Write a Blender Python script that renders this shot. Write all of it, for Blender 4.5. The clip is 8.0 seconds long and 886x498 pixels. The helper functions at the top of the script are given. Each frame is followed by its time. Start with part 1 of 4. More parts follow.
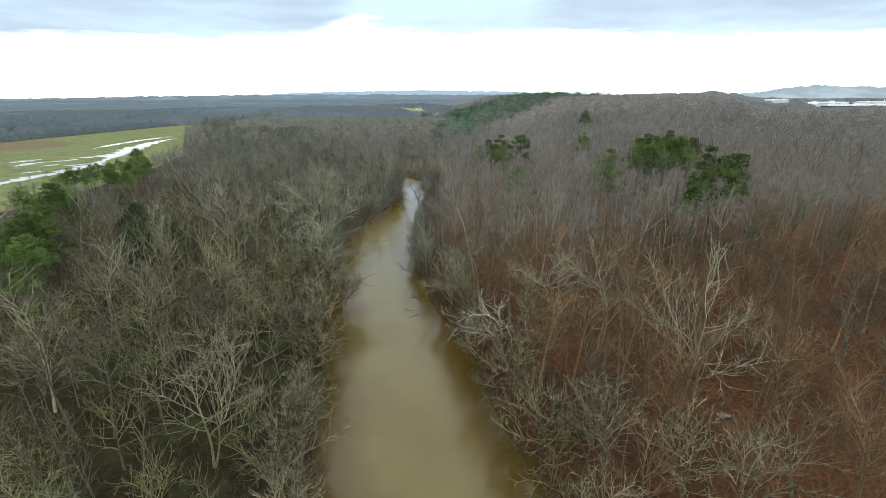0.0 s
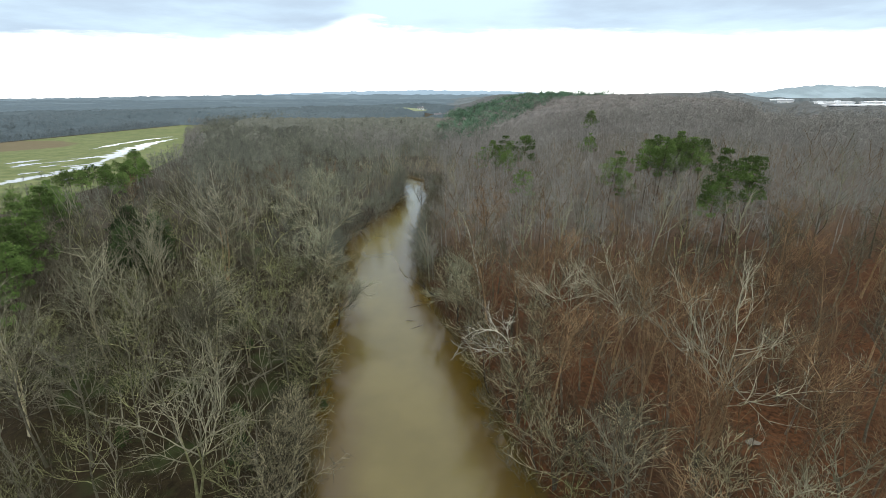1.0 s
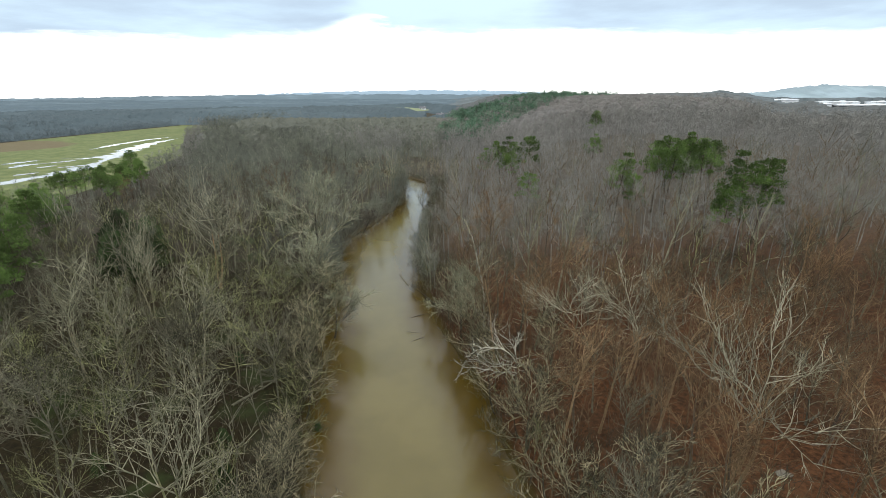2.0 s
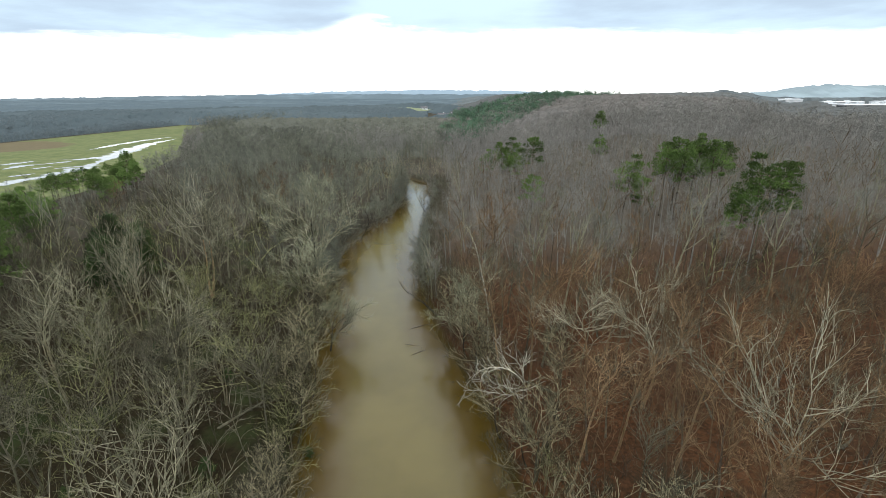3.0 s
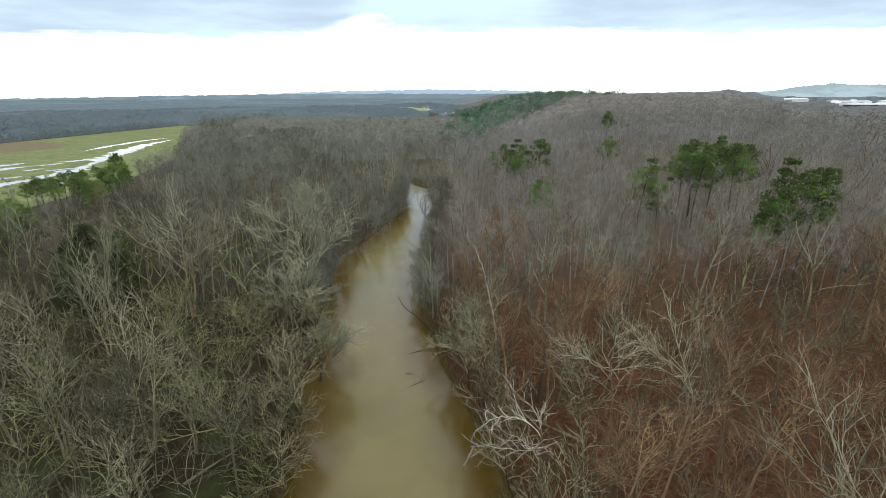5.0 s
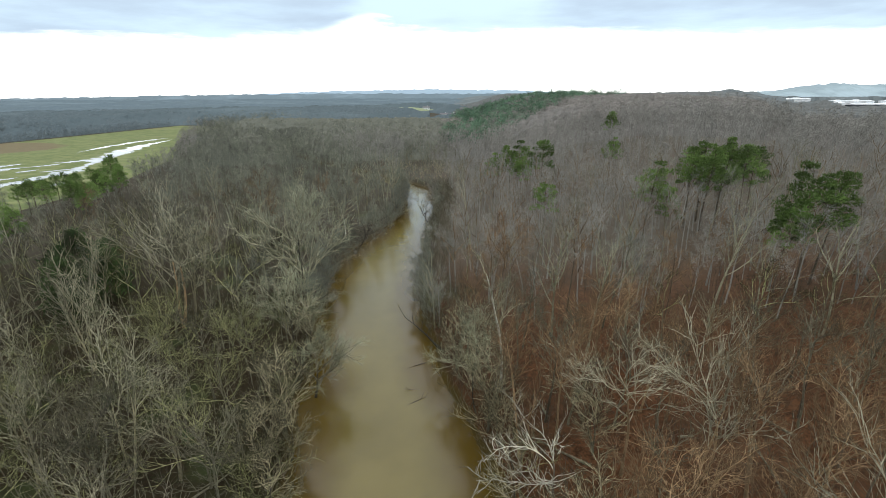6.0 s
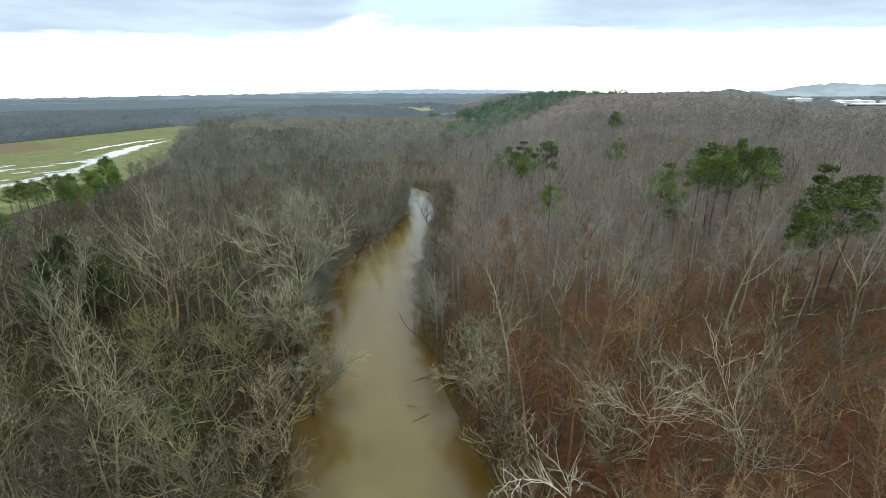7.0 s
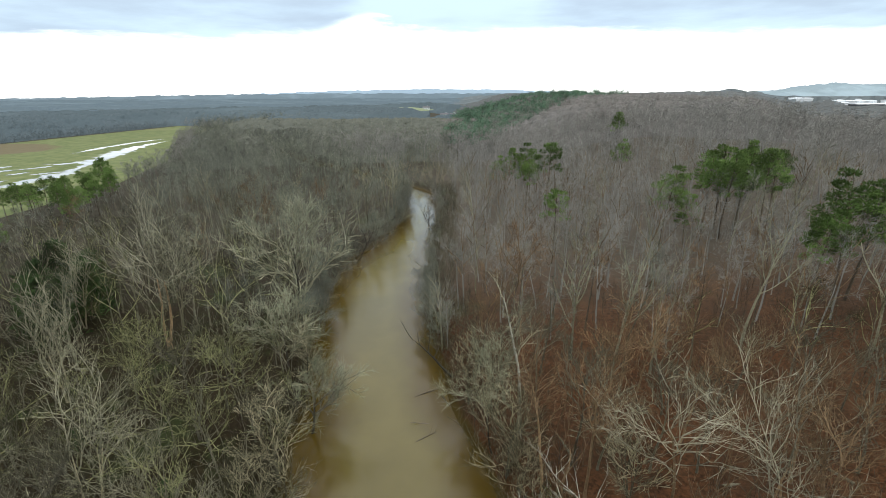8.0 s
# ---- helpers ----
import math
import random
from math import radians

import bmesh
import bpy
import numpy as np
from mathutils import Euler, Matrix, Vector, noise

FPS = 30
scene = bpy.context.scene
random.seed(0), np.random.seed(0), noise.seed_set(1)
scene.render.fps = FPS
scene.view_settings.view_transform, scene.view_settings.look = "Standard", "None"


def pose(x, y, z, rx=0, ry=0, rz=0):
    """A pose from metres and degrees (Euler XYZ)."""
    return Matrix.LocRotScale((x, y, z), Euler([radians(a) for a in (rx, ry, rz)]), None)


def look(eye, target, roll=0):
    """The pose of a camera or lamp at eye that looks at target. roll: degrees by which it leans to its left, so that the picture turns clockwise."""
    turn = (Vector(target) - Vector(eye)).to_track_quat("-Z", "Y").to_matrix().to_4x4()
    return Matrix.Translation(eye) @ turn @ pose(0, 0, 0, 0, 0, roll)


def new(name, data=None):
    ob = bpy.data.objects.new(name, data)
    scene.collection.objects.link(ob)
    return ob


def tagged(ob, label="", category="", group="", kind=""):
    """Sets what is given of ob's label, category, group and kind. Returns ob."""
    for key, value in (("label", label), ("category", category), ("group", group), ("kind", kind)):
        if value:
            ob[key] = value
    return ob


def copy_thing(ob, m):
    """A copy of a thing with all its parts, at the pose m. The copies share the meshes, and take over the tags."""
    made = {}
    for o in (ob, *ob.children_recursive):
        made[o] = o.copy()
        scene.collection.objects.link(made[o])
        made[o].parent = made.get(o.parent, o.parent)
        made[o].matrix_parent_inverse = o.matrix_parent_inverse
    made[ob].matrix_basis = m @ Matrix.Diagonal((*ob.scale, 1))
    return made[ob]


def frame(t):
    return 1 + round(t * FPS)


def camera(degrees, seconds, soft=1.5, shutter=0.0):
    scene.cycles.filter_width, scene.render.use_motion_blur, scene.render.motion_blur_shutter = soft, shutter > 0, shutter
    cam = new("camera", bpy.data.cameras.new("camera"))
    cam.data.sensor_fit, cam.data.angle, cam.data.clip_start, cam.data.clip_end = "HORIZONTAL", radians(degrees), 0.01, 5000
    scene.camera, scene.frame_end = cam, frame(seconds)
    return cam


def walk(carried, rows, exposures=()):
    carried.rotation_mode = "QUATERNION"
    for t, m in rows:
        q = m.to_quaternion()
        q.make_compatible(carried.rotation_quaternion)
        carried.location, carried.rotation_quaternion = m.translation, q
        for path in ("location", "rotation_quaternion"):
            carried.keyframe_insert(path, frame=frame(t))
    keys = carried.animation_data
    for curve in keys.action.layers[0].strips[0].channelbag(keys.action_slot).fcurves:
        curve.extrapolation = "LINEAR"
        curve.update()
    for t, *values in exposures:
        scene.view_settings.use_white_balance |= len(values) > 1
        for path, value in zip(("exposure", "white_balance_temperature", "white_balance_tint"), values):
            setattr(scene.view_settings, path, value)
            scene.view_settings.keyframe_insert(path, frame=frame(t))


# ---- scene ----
cam = camera(87.3, 8.0, soft=0.4)
# seconds, x, y, z, yaw, pitch, roll
PATH = [
    (0.0, 0.651, -0.620, 49.960, 1.470, -18.425, -0.216),
    (0.5, 0.370, 2.282, 49.919, 1.618, -18.435, -0.224),
    (1.0, 0.151, 5.164, 49.887, 1.755, -18.444, -0.232),
    (1.5, -0.019, 8.021, 49.865, 1.879, -18.453, -0.240),
    (2.0, -0.153, 10.846, 49.852, 1.990, -18.463, -0.248),
    (2.5, -0.264, 13.634, 49.849, 2.089, -18.472, -0.257),
    (3.0, -0.364, 16.378, 49.854, 2.176, -18.482, -0.265),
    (3.5, -0.466, 19.073, 49.869, 2.250, -18.491, -0.273),
    (4.0, -0.583, 21.713, 49.893, 2.312, -18.501, -0.281),
    (4.5, -0.727, 24.291, 49.927, 2.361, -18.510, -0.289),
    (5.0, -0.911, 26.802, 49.969, 2.398, -18.520, -0.297),
    (5.5, -1.149, 29.239, 50.021, 2.423, -18.529, -0.305),
    (6.0, -1.451, 31.598, 50.082, 2.435, -18.539, -0.314),
    (6.5, -1.833, 33.871, 50.152, 2.435, -18.548, -0.322),
    (7.0, -2.305, 36.053, 50.232, 2.422, -18.558, -0.330),
    (7.5, -2.881, 38.138, 50.321, 2.397, -18.567, -0.338),
    (8.0, -3.574, 40.120, 50.419, 2.360, -18.577, -0.346),
]
walk(cam, [(t, pose(x, y, z, 90 + p, 0, yaw) @ pose(0, 0, 0, 0, 0, roll)) for t, x, y, z, yaw, p, roll in PATH],
     exposures=[(0.0, 0.0), (8.0, 0.0)])

# ---- world: high overcast, a bright clear band under the edge of the cloud deck ----
SUN_EL, SUN_ROT = radians(38), radians(150)


class Nodes:
    """Small helper that writes node trees in short lines."""

    def __init__(self, tree):
        self.t = tree
        self.t.nodes.clear()

    def add(self, kind, inputs=None, **props):
        n = self.t.nodes.new(kind)
        if "operation" in props:
            n.operation = props["operation"]
        if "interpolation_type" in props:
            n.interpolation_type = props["interpolation_type"]
        if "data_type" in props:
            n.data_type = props["data_type"]
        for k, v in (inputs or {}).items():
            sock = n.inputs[k]
            if isinstance(v, bpy.types.NodeSocket):
                self.t.links.new(v, sock)
            else:
                sock.default_value = v
        return n

    def math(self, op, a, b=0.0, c=0.0):
        return self.add("ShaderNodeMath", {0: a, 1: b, 2: c}, operation=op).outputs[0]

    def span(self, v, a, b, lo=0.0, hi=1.0):
        return self.add("ShaderNodeMapRange", {0: v, 1: a, 2: b, 3: lo, 4: hi}, interpolation_type="SMOOTHSTEP").outputs[0]

    def mix(self, f, a, b):
        n = self.add("ShaderNodeMix", data_type="RGBA")
        for i, v in ((0, f), (6, a), (7, b)):
            if isinstance(v, bpy.types.NodeSocket):
                self.t.links.new(v, n.inputs[i])
            else:
                n.inputs[i].default_value = v if i == 0 else (*v, 1)
        return n.outputs[2]

    def noise(self, vec, scale, detail=3.0, rough=0.55):
        return self.add("ShaderNodeTexNoise", {"Vector": vec, "Scale": scale, "Detail": detail, "Roughness": rough}).outputs[0]


world = bpy.data.worlds.new("world")
scene.world = world
world.use_nodes = True
n = Nodes(world.node_tree)
way = n.add("ShaderNodeTexCoord").outputs["Generated"]
xyz = n.add("ShaderNodeSeparateXYZ", {0: way})
up = n.math("MAXIMUM", xyz.outputs[2], 0.0)
flat = n.math("ADD", up, 0.06)
deck = n.add("ShaderNodeCombineXYZ", {0: n.math("DIVIDE", xyz.outputs[0], flat), 1: n.math("DIVIDE", xyz.outputs[1], flat), 2: 0.0}).outputs[0]
big = n.noise(deck, 0.42, 3.0, 0.5)
fine = n.noise(deck, 1.9, 6.0, 0.6)
front = n.math("DIVIDE", up, n.math("MAXIMUM", xyz.outputs[1], 0.03))
edge = n.math("ADD", front, n.math("MULTIPLY", n.math("SUBTRACT", fine, 0.5), 0.045))
edge = n.math("ADD", edge, n.math("MULTIPLY", n.math("SUBTRACT", big, 0.5), 0.05))
az = n.math("DIVIDE", xyz.outputs[0], n.math("MAXIMUM", xyz.outputs[1], 0.03))
bay = n.math("SUBTRACT", n.math("ADD", az, n.math("MULTIPLY", n.math("SUBTRACT", fine, 0.5), 0.16)), -0.19)
bay = n.math("POWER", 2.718, n.math("MULTIPLY", n.math("MULTIPLY", bay, bay), -260.0))
cover = n.span(n.math("SUBTRACT", edge, n.math("MULTIPLY", bay, 0.030)), 0.088, 0.124)
thin = n.math("MULTIPLY", n.span(az, -0.26, -0.16), n.span(az, 0.24, 0.10))
cloud = n.mix(n.span(n.math("ADD", n.math("ADD", n.math("MULTIPLY", big, 0.75), n.math("MULTIPLY", fine, 0.22)), n.math("MULTIPLY", thin, 0.12)), 0.34, 0.62), (0.57, 0.71, 0.87), (0.78, 1.0, 1.18))
high = n.span(up, 0.15, 0.8)
cloud = n.mix(high, cloud, (1.62, 1.64, 1.62))
clear = n.add("ShaderNodeTexSky")
clear.sky_type, clear.sun_disc, clear.sun_elevation, clear.sun_rotation = "NISHITA", False, SUN_EL, SUN_ROT
veil = n.mix(0.92, clear.outputs[0], (1.9, 1.92, 1.95))
bg = n.add("ShaderNodeBackground", {0: n.mix(cover, veil, cloud), 1: 1.0})
n.add("ShaderNodeOutputWorld", {0: bg.outputs[0]})

sun = new("sun", bpy.data.lights.new("sun", "SUN"))
sun.data.energy, sun.data.angle, sun.data.color = 0.5, radians(40), (1.0, 0.95, 0.86)
sun.matrix_world = look((0, 0, 300), (0 - 300 * math.sin(SUN_ROT) / math.tan(SUN_EL), -300 * math.cos(SUN_ROT) / math.tan(SUN_EL), 0))


# ---- materials ----
def surface(name, build, rough=0.9, bump=0.0, bump_scale=1.0, spec=0.3, round_off=0.0):
    """round_off: how far a flat strip is shaded as the round twig or tuft that it stands for."""
    m = bpy.data.materials.new(name)
    m.use_nodes = True
    k = Nodes(m.node_tree)
    pos = k.add("ShaderNodeTexCoord").outputs["Object"]
    geo = k.add("ShaderNodeNewGeometry").outputs["Position"]
    colour = build(k, pos, geo)
    ins = {"Base Color": colour, "Roughness": rough, "Specular IOR Level": spec}
    if bump:
        ins["Normal"] = k.add("ShaderNodeBump", {"Height": k.noise(geo, bump_scale, 4.0), "Strength": bump, "Distance": 0.3}).outputs[0]
    if round_off:
        side = k.add("ShaderNodeVectorMath", {0: k.add("ShaderNodeNewGeometry").outputs["Normal"], 3: 1.0 - round_off}, operation="SCALE").outputs[0]
        lifted = k.add("ShaderNodeVectorMath", {0: side, 1: (0.0, 0.0, round_off)}, operation="ADD").outputs[0]
        ins["Normal"] = k.add("ShaderNodeVectorMath", {0: lifted}, operation="NORMALIZE").outputs[0]
    b = k.add("ShaderNodeBsdfPrincipled", ins)
    k.add("ShaderNodeOutputMaterial", {0: b.outputs[0]})
    return m


def bark(name, dark, pale, lichen, patch=0.05):
    """Bark: fine mottling along the stem, lichen in blotches, each tree a little different."""
    def build(k, pos, geo):
        tone = k.add("ShaderNodeObjectInfo").outputs["Random"]
        c = k.mix(k.span(k.noise(geo, 2.2, 5.0, 0.7), 0.35, 0.65), dark, pale)
        c = k.mix(k.math("MULTIPLY", k.span(k.noise(geo, 0.35, 3.0), 0.45, 0.65), 0.6), c, lichen)
        c = k.mix(k.span(k.noise(geo, patch, 2.0), 0.3, 0.7, 0.0, 0.45), c, [v * 0.72 for v in pale])
        return k.add("ShaderNodeHueSaturation", {"Color": c, "Value": k.span(tone, 0, 1, 0.6, 1.25)}).outputs[0]
    return surface(name, build, 0.92)


def twig(name, a, b, c3, vary=(0.55, 1.4)):
    def build(k, pos, geo):
        isl = k.add("ShaderNodeNewGeometry").outputs["Random Per Island"]
        c = k.mix(isl, a, b)
        c = k.mix(k.span(k.noise(geo, 0.045, 3.0), 0.42, 0.62), c, c3)
        return k.add("ShaderNodeHueSaturation", {"Color": c, "Value": k.span(k.noise(geo, 0.10, 2.0), 0.32, 0.68, *vary)}).outputs[0]
    return surface(name, build, 0.95, spec=0.1, round_off=0.6)


BARK_GREY = bark("bark_grey", (0.085, 0.074, 0.051), (0.230, 0.212, 0.149), (0.132, 0.136, 0.076))
BARK_LIMB = bark("bark_limb", (0.237, 0.203, 0.131), (0.518, 0.466, 0.304), (0.298, 0.281, 0.156))
BARK_OLIVE = bark("bark_olive", (0.171, 0.168, 0.080), (0.414, 0.411, 0.212), (0.220, 0.242, 0.095))
BARK_PALE = bark("bark_pale", (0.201, 0.187, 0.125), (0.452, 0.429, 0.298), (0.243, 0.243, 0.144))
BARK_WHITE = bark("bark_white", (0.55, 0.53, 0.43), (0.86, 0.83, 0.70), (0.60, 0.59, 0.46))
BARK_BLEACHED = bark("bark_bleached", (0.25, 0.23, 0.165), (0.54, 0.51, 0.375), (0.30, 0.29, 0.19))
BARK_BROWN = bark("bark_brown", (0.085, 0.065, 0.048), (0.21, 0.165, 0.118), (0.135, 0.125, 0.08))
BARK_DARK = bark("bark_dark", (0.03, 0.025, 0.02), (0.075, 0.062, 0.048), (0.08, 0.085, 0.055))
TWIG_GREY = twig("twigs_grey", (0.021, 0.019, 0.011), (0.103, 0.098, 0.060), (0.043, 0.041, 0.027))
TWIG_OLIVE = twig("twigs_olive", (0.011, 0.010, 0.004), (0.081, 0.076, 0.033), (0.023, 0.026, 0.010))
TWIG_BROWN = twig("twigs_brown", (0.052, 0.030, 0.014), (0.206, 0.132, 0.072), (0.106, 0.072, 0.041))
# paler twigs for the stands farther off: distance haze put into the colour
TWIG_UPLAND_HAZED = twig("twigs_upland_hazed", (0.189, 0.184, 0.164), (0.253, 0.245, 0.219), (0.210, 0.206, 0.186), (0.8, 1.15))
TWIG_VALLEY_HAZED = twig("twigs_valley_hazed", (0.110, 0.115, 0.088), (0.212, 0.219, 0.170), (0.127, 0.134, 0.108))
TWIG_BRUSH = twig("twigs_brush", (0.032, 0.032, 0.015), (0.084, 0.084, 0.039), (0.036, 0.053, 0.018))
TWIG_RUSSET = twig("twigs_russet", (0.066, 0.032, 0.016), (0.150, 0.077, 0.040), (0.085, 0.050, 0.029))
TWIG_PALE = twig("twigs_pale", (0.191, 0.200, 0.130), (0.380, 0.395, 0.264), (0.238, 0.248, 0.169))
BARK_TAN = bark("bark_tan", (0.160, 0.104, 0.056), (0.400, 0.274, 0.154), (0.215, 0.153, 0.077))
# bluer twigs round the pasture, with more of the haze painted in
TWIG_SLATE_HAZED = twig("twigs_slate_hazed", (0.110, 0.138, 0.148), (0.185, 0.218, 0.232), (0.138, 0.168, 0.180), (0.8, 1.15))
EVERGREEN = twig("evergreen_leaves", (0.020, 0.038, 0.013), (0.068, 0.108, 0.036), (0.032, 0.059, 0.020))
# needles of the ridge pines, their blue-green holding painted distance haze
NEEDLES_HAZED = twig("hazed_needles", (0.065, 0.125, 0.076), (0.130, 0.216, 0.137), (0.087, 0.156, 0.100))
NEEDLES = twig("pine_needles", (0.062, 0.107, 0.027), (0.146, 0.219, 0.060), (0.084, 0.138, 0.035))


def ground_colour(k, pos, geo):
    x = k.add("ShaderNodeSeparateXYZ", {0: geo}).outputs[0]
    leaf = k.mix(k.span(k.noise(geo, 1.6, 6.0, 0.7), 0.3, 0.7), (0.030, 0.015, 0.008), (0.130, 0.059, 0.026))
    leaf = k.mix(k.span(k.noise(geo, 0.16, 4.0, 0.65), 0.50, 0.70, 0.0, 0.6), leaf, (0.135, 0.066, 0.032))
    # floor tone of the left side, a near-black brown
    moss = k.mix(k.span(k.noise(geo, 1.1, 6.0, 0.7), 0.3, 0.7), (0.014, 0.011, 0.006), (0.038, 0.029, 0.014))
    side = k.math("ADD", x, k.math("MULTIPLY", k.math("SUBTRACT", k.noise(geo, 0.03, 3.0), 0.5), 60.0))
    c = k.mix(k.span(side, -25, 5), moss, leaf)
    green = k.mix(k.noise(geo, 0.9, 5.0, 0.7), (0.024, 0.038, 0.012), (0.055, 0.072, 0.026))
    c = k.mix(k.math("MULTIPLY", k.span(k.noise(geo, 0.09, 4.0), 0.52, 0.68), k.span(side, 10, -20)), c, green)
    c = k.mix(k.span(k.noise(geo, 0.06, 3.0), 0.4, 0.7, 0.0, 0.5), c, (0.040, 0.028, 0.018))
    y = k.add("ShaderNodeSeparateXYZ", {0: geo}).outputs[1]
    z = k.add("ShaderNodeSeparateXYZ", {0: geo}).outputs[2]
    # the low banks take the brown of the river's edge
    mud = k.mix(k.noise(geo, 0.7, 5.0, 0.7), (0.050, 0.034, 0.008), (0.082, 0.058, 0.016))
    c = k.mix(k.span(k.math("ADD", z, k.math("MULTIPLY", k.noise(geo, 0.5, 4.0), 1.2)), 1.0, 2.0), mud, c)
    # beyond y 115 the floor blends to a paler, greyer tone
    far_floor = k.mix(k.noise(geo, 0.8, 5.0, 0.7), (0.075, 0.067, 0.053), (0.130, 0.117, 0.094))
    return k.mix(k.math("MULTIPLY", k.span(y, 115, 190), k.span(side, -35, 5, 0.4, 0.85)), c, far_floor)


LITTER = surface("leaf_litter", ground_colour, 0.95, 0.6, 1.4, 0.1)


def field_colour(k, pos, geo):
    c = k.mix(k.span(k.noise(geo, 0.12, 6.0, 0.65), 0.3, 0.7), (0.115, 0.145, 0.058), (0.185, 0.205, 0.090))
    c = k.mix(k.span(k.noise(geo, 0.009, 2.0), 0.55, 0.64, 0.0, 0.6), c, (0.20, 0.185, 0.095))
    # bare tilled ground at one end of the pasture
    xyz = k.add("ShaderNodeSeparateXYZ", {0: geo})
    u = k.math("DIVIDE", k.math("ADD", xyz.outputs[0], 462.0), 75.0)
    v = k.math("DIVIDE", k.math("SUBTRACT", xyz.outputs[1], 452.0), 62.0)
    far = k.math("ADD", k.math("ADD", k.math("MULTIPLY", u, u), k.math("MULTIPLY", v, v)), k.math("MULTIPLY", k.math("SUBTRACT", k.noise(geo, 0.03, 3.0), 0.5), 1.0))
    return k.mix(k.span(far, 1.15, 0.9), c, k.mix(k.noise(geo, 0.2, 4.0), (0.125, 0.105, 0.062), (0.185, 0.155, 0.092)))


FIELD = surface("pasture", field_colour, 0.95, spec=0.1)
MEADOW = surface("pale_meadow", lambda k, pos, geo: k.mix(k.noise(geo, 0.05, 4.0), (0.19, 0.23, 0.13), (0.28, 0.31, 0.19)), 0.95, spec=0.1)


def canopy(name, a, b, c3):
    def build(k, pos, geo):
        c = k.mix(k.span(k.noise(geo, 0.35, 6.0, 0.75), 0.35, 0.65), a, b)
        c = k.mix(k.span(k.noise(geo, 0.012, 4.0), 0.40, 0.62), c, c3)
        return k.mix(k.span(k.noise(geo, 0.0035, 3.0, 0.6), 0.48, 0.66, 0.0, 0.55), c, [v * 1.5 for v in c3])
    return surface(name, build, 1.0, 1.0, 0.4, 0.0)


CANOPY_RIVER = canopy("river_woods", (0.086, 0.089, 0.072), (0.168, 0.170, 0.142), (0.120, 0.125, 0.106))
CANOPY_NEAR = canopy("far_twigs", (0.10, 0.092, 0.085), (0.20, 0.185, 0.172), (0.15, 0.142, 0.134))
# aerial haze is painted into these tones: bluer, then paler, with distance
CANOPY_HAZE_MID = canopy("valley_woods", (0.062, 0.083, 0.093), (0.128, 0.154, 0.167), (0.092, 0.118, 0.130))
CANOPY_HAZE_EAST = canopy("hazed_plain_woods", (0.085, 0.090, 0.090), (0.160, 0.165, 0.162), (0.120, 0.127, 0.126))
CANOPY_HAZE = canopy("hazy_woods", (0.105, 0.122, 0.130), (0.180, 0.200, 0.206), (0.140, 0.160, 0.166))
CANOPY_HAZE_FAR = canopy("distant_woods", (0.085, 0.118, 0.142), (0.155, 0.195, 0.222), (0.12, 0.155, 0.175))
HILL_HAZE_NEAR = canopy("hazed_hill_woods", (0.125, 0.165, 0.19), (0.175, 0.225, 0.255), (0.15, 0.195, 0.225))
HILL_HAZE_EAST = canopy("hill_mist", (0.24, 0.305, 0.335), (0.30, 0.37, 0.40), (0.27, 0.335, 0.37))
HILL_HAZE_FAR = canopy("hill_haze", (0.27, 0.36, 0.44), (0.34, 0.43, 0.51), (0.30, 0.39, 0.47))


def water_material(name, a, b, rough, wave, bank_tint=None):
    m = bpy.data.materials.new(name)
    m.use_nodes = True
    k = Nodes(m.node_tree)
    geo = k.add("ShaderNodeNewGeometry").outputs["Position"]
    c = k.mix(k.span(k.noise(geo, 0.05, 4.0), 0.35, 0.65), a, b)
    if bank_tint:
        d = k.add("ShaderNodeAttribute")
        d.attribute_name = "depth"
        d = k.math("ADD", d.outputs["Fac"], k.math("MULTIPLY", k.math("SUBTRACT", k.noise(geo, 0.07, 4.0), 0.5), 6.0))
        c = k.mix(k.span(d, -0.5, 7.0), bank_tint, c)
    nrm = k.add("ShaderNodeBump", {"Height": k.noise(geo, 0.9, 3.0), "Strength": wave, "Distance": 0.05}).outputs[0]
    p = k.add("ShaderNodeBsdfPrincipled", {"Base Color": c, "Roughness": rough, "IOR": 1.48, "Normal": nrm})
    k.add("ShaderNodeOutputMaterial", {0: p.outputs[0]})
    return m


# paler mid-stream, browner near the banks: reflected sky and trees put into the colour
WATER = water_material("muddy_water", (0.107, 0.086, 0.019), (0.137, 0.111, 0.028), 0.13, 0.035, bank_tint=(0.078, 0.050, 0.006))
FLOOD = water_material("flood_water", (0.46, 0.45, 0.40), (0.56, 0.55, 0.50), 0.10, 0.05)

POOL = water_material("pool_water", (0.14, 0.12, 0.09), (0.20, 0.18, 0.14), 0.25, 0.25)


# ---- shape helpers ----
def arrays(name, v, f, mats, idx=None, smooth=False):
    """A mesh from vertex and triangle arrays."""
    v, f = np.asarray(v, dtype=np.float32), np.asarray(f, dtype=np.int32)
    me = bpy.data.meshes.new(name)
    me.vertices.add(len(v))
    me.vertices.foreach_set("co", v.ravel())
    me.loops.add(f.size)
    me.loops.foreach_set("vertex_index", f.ravel())
    me.polygons.add(len(f))
    me.polygons.foreach_set("loop_start", np.arange(0, f.size, f.shape[1], dtype=np.int32))
    for m in mats:
        me.materials.append(m)
    if idx is not None:
        me.polygons.foreach_set("material_index", np.asarray(idx, dtype=np.int32))
    me.polygons.foreach_set("use_smooth", np.full(len(f), smooth))
    me.update(calc_edges=True)
    me.validate()
    return me


def part(name, me, parent, label=""):
    ob = new(name, me)
    ob.parent = parent
    return tagged(ob, label)


def step(a, b, v):
    w = np.clip((v - a) / (b - a), 0, 1)
    return w * w * (3 - 2 * w)


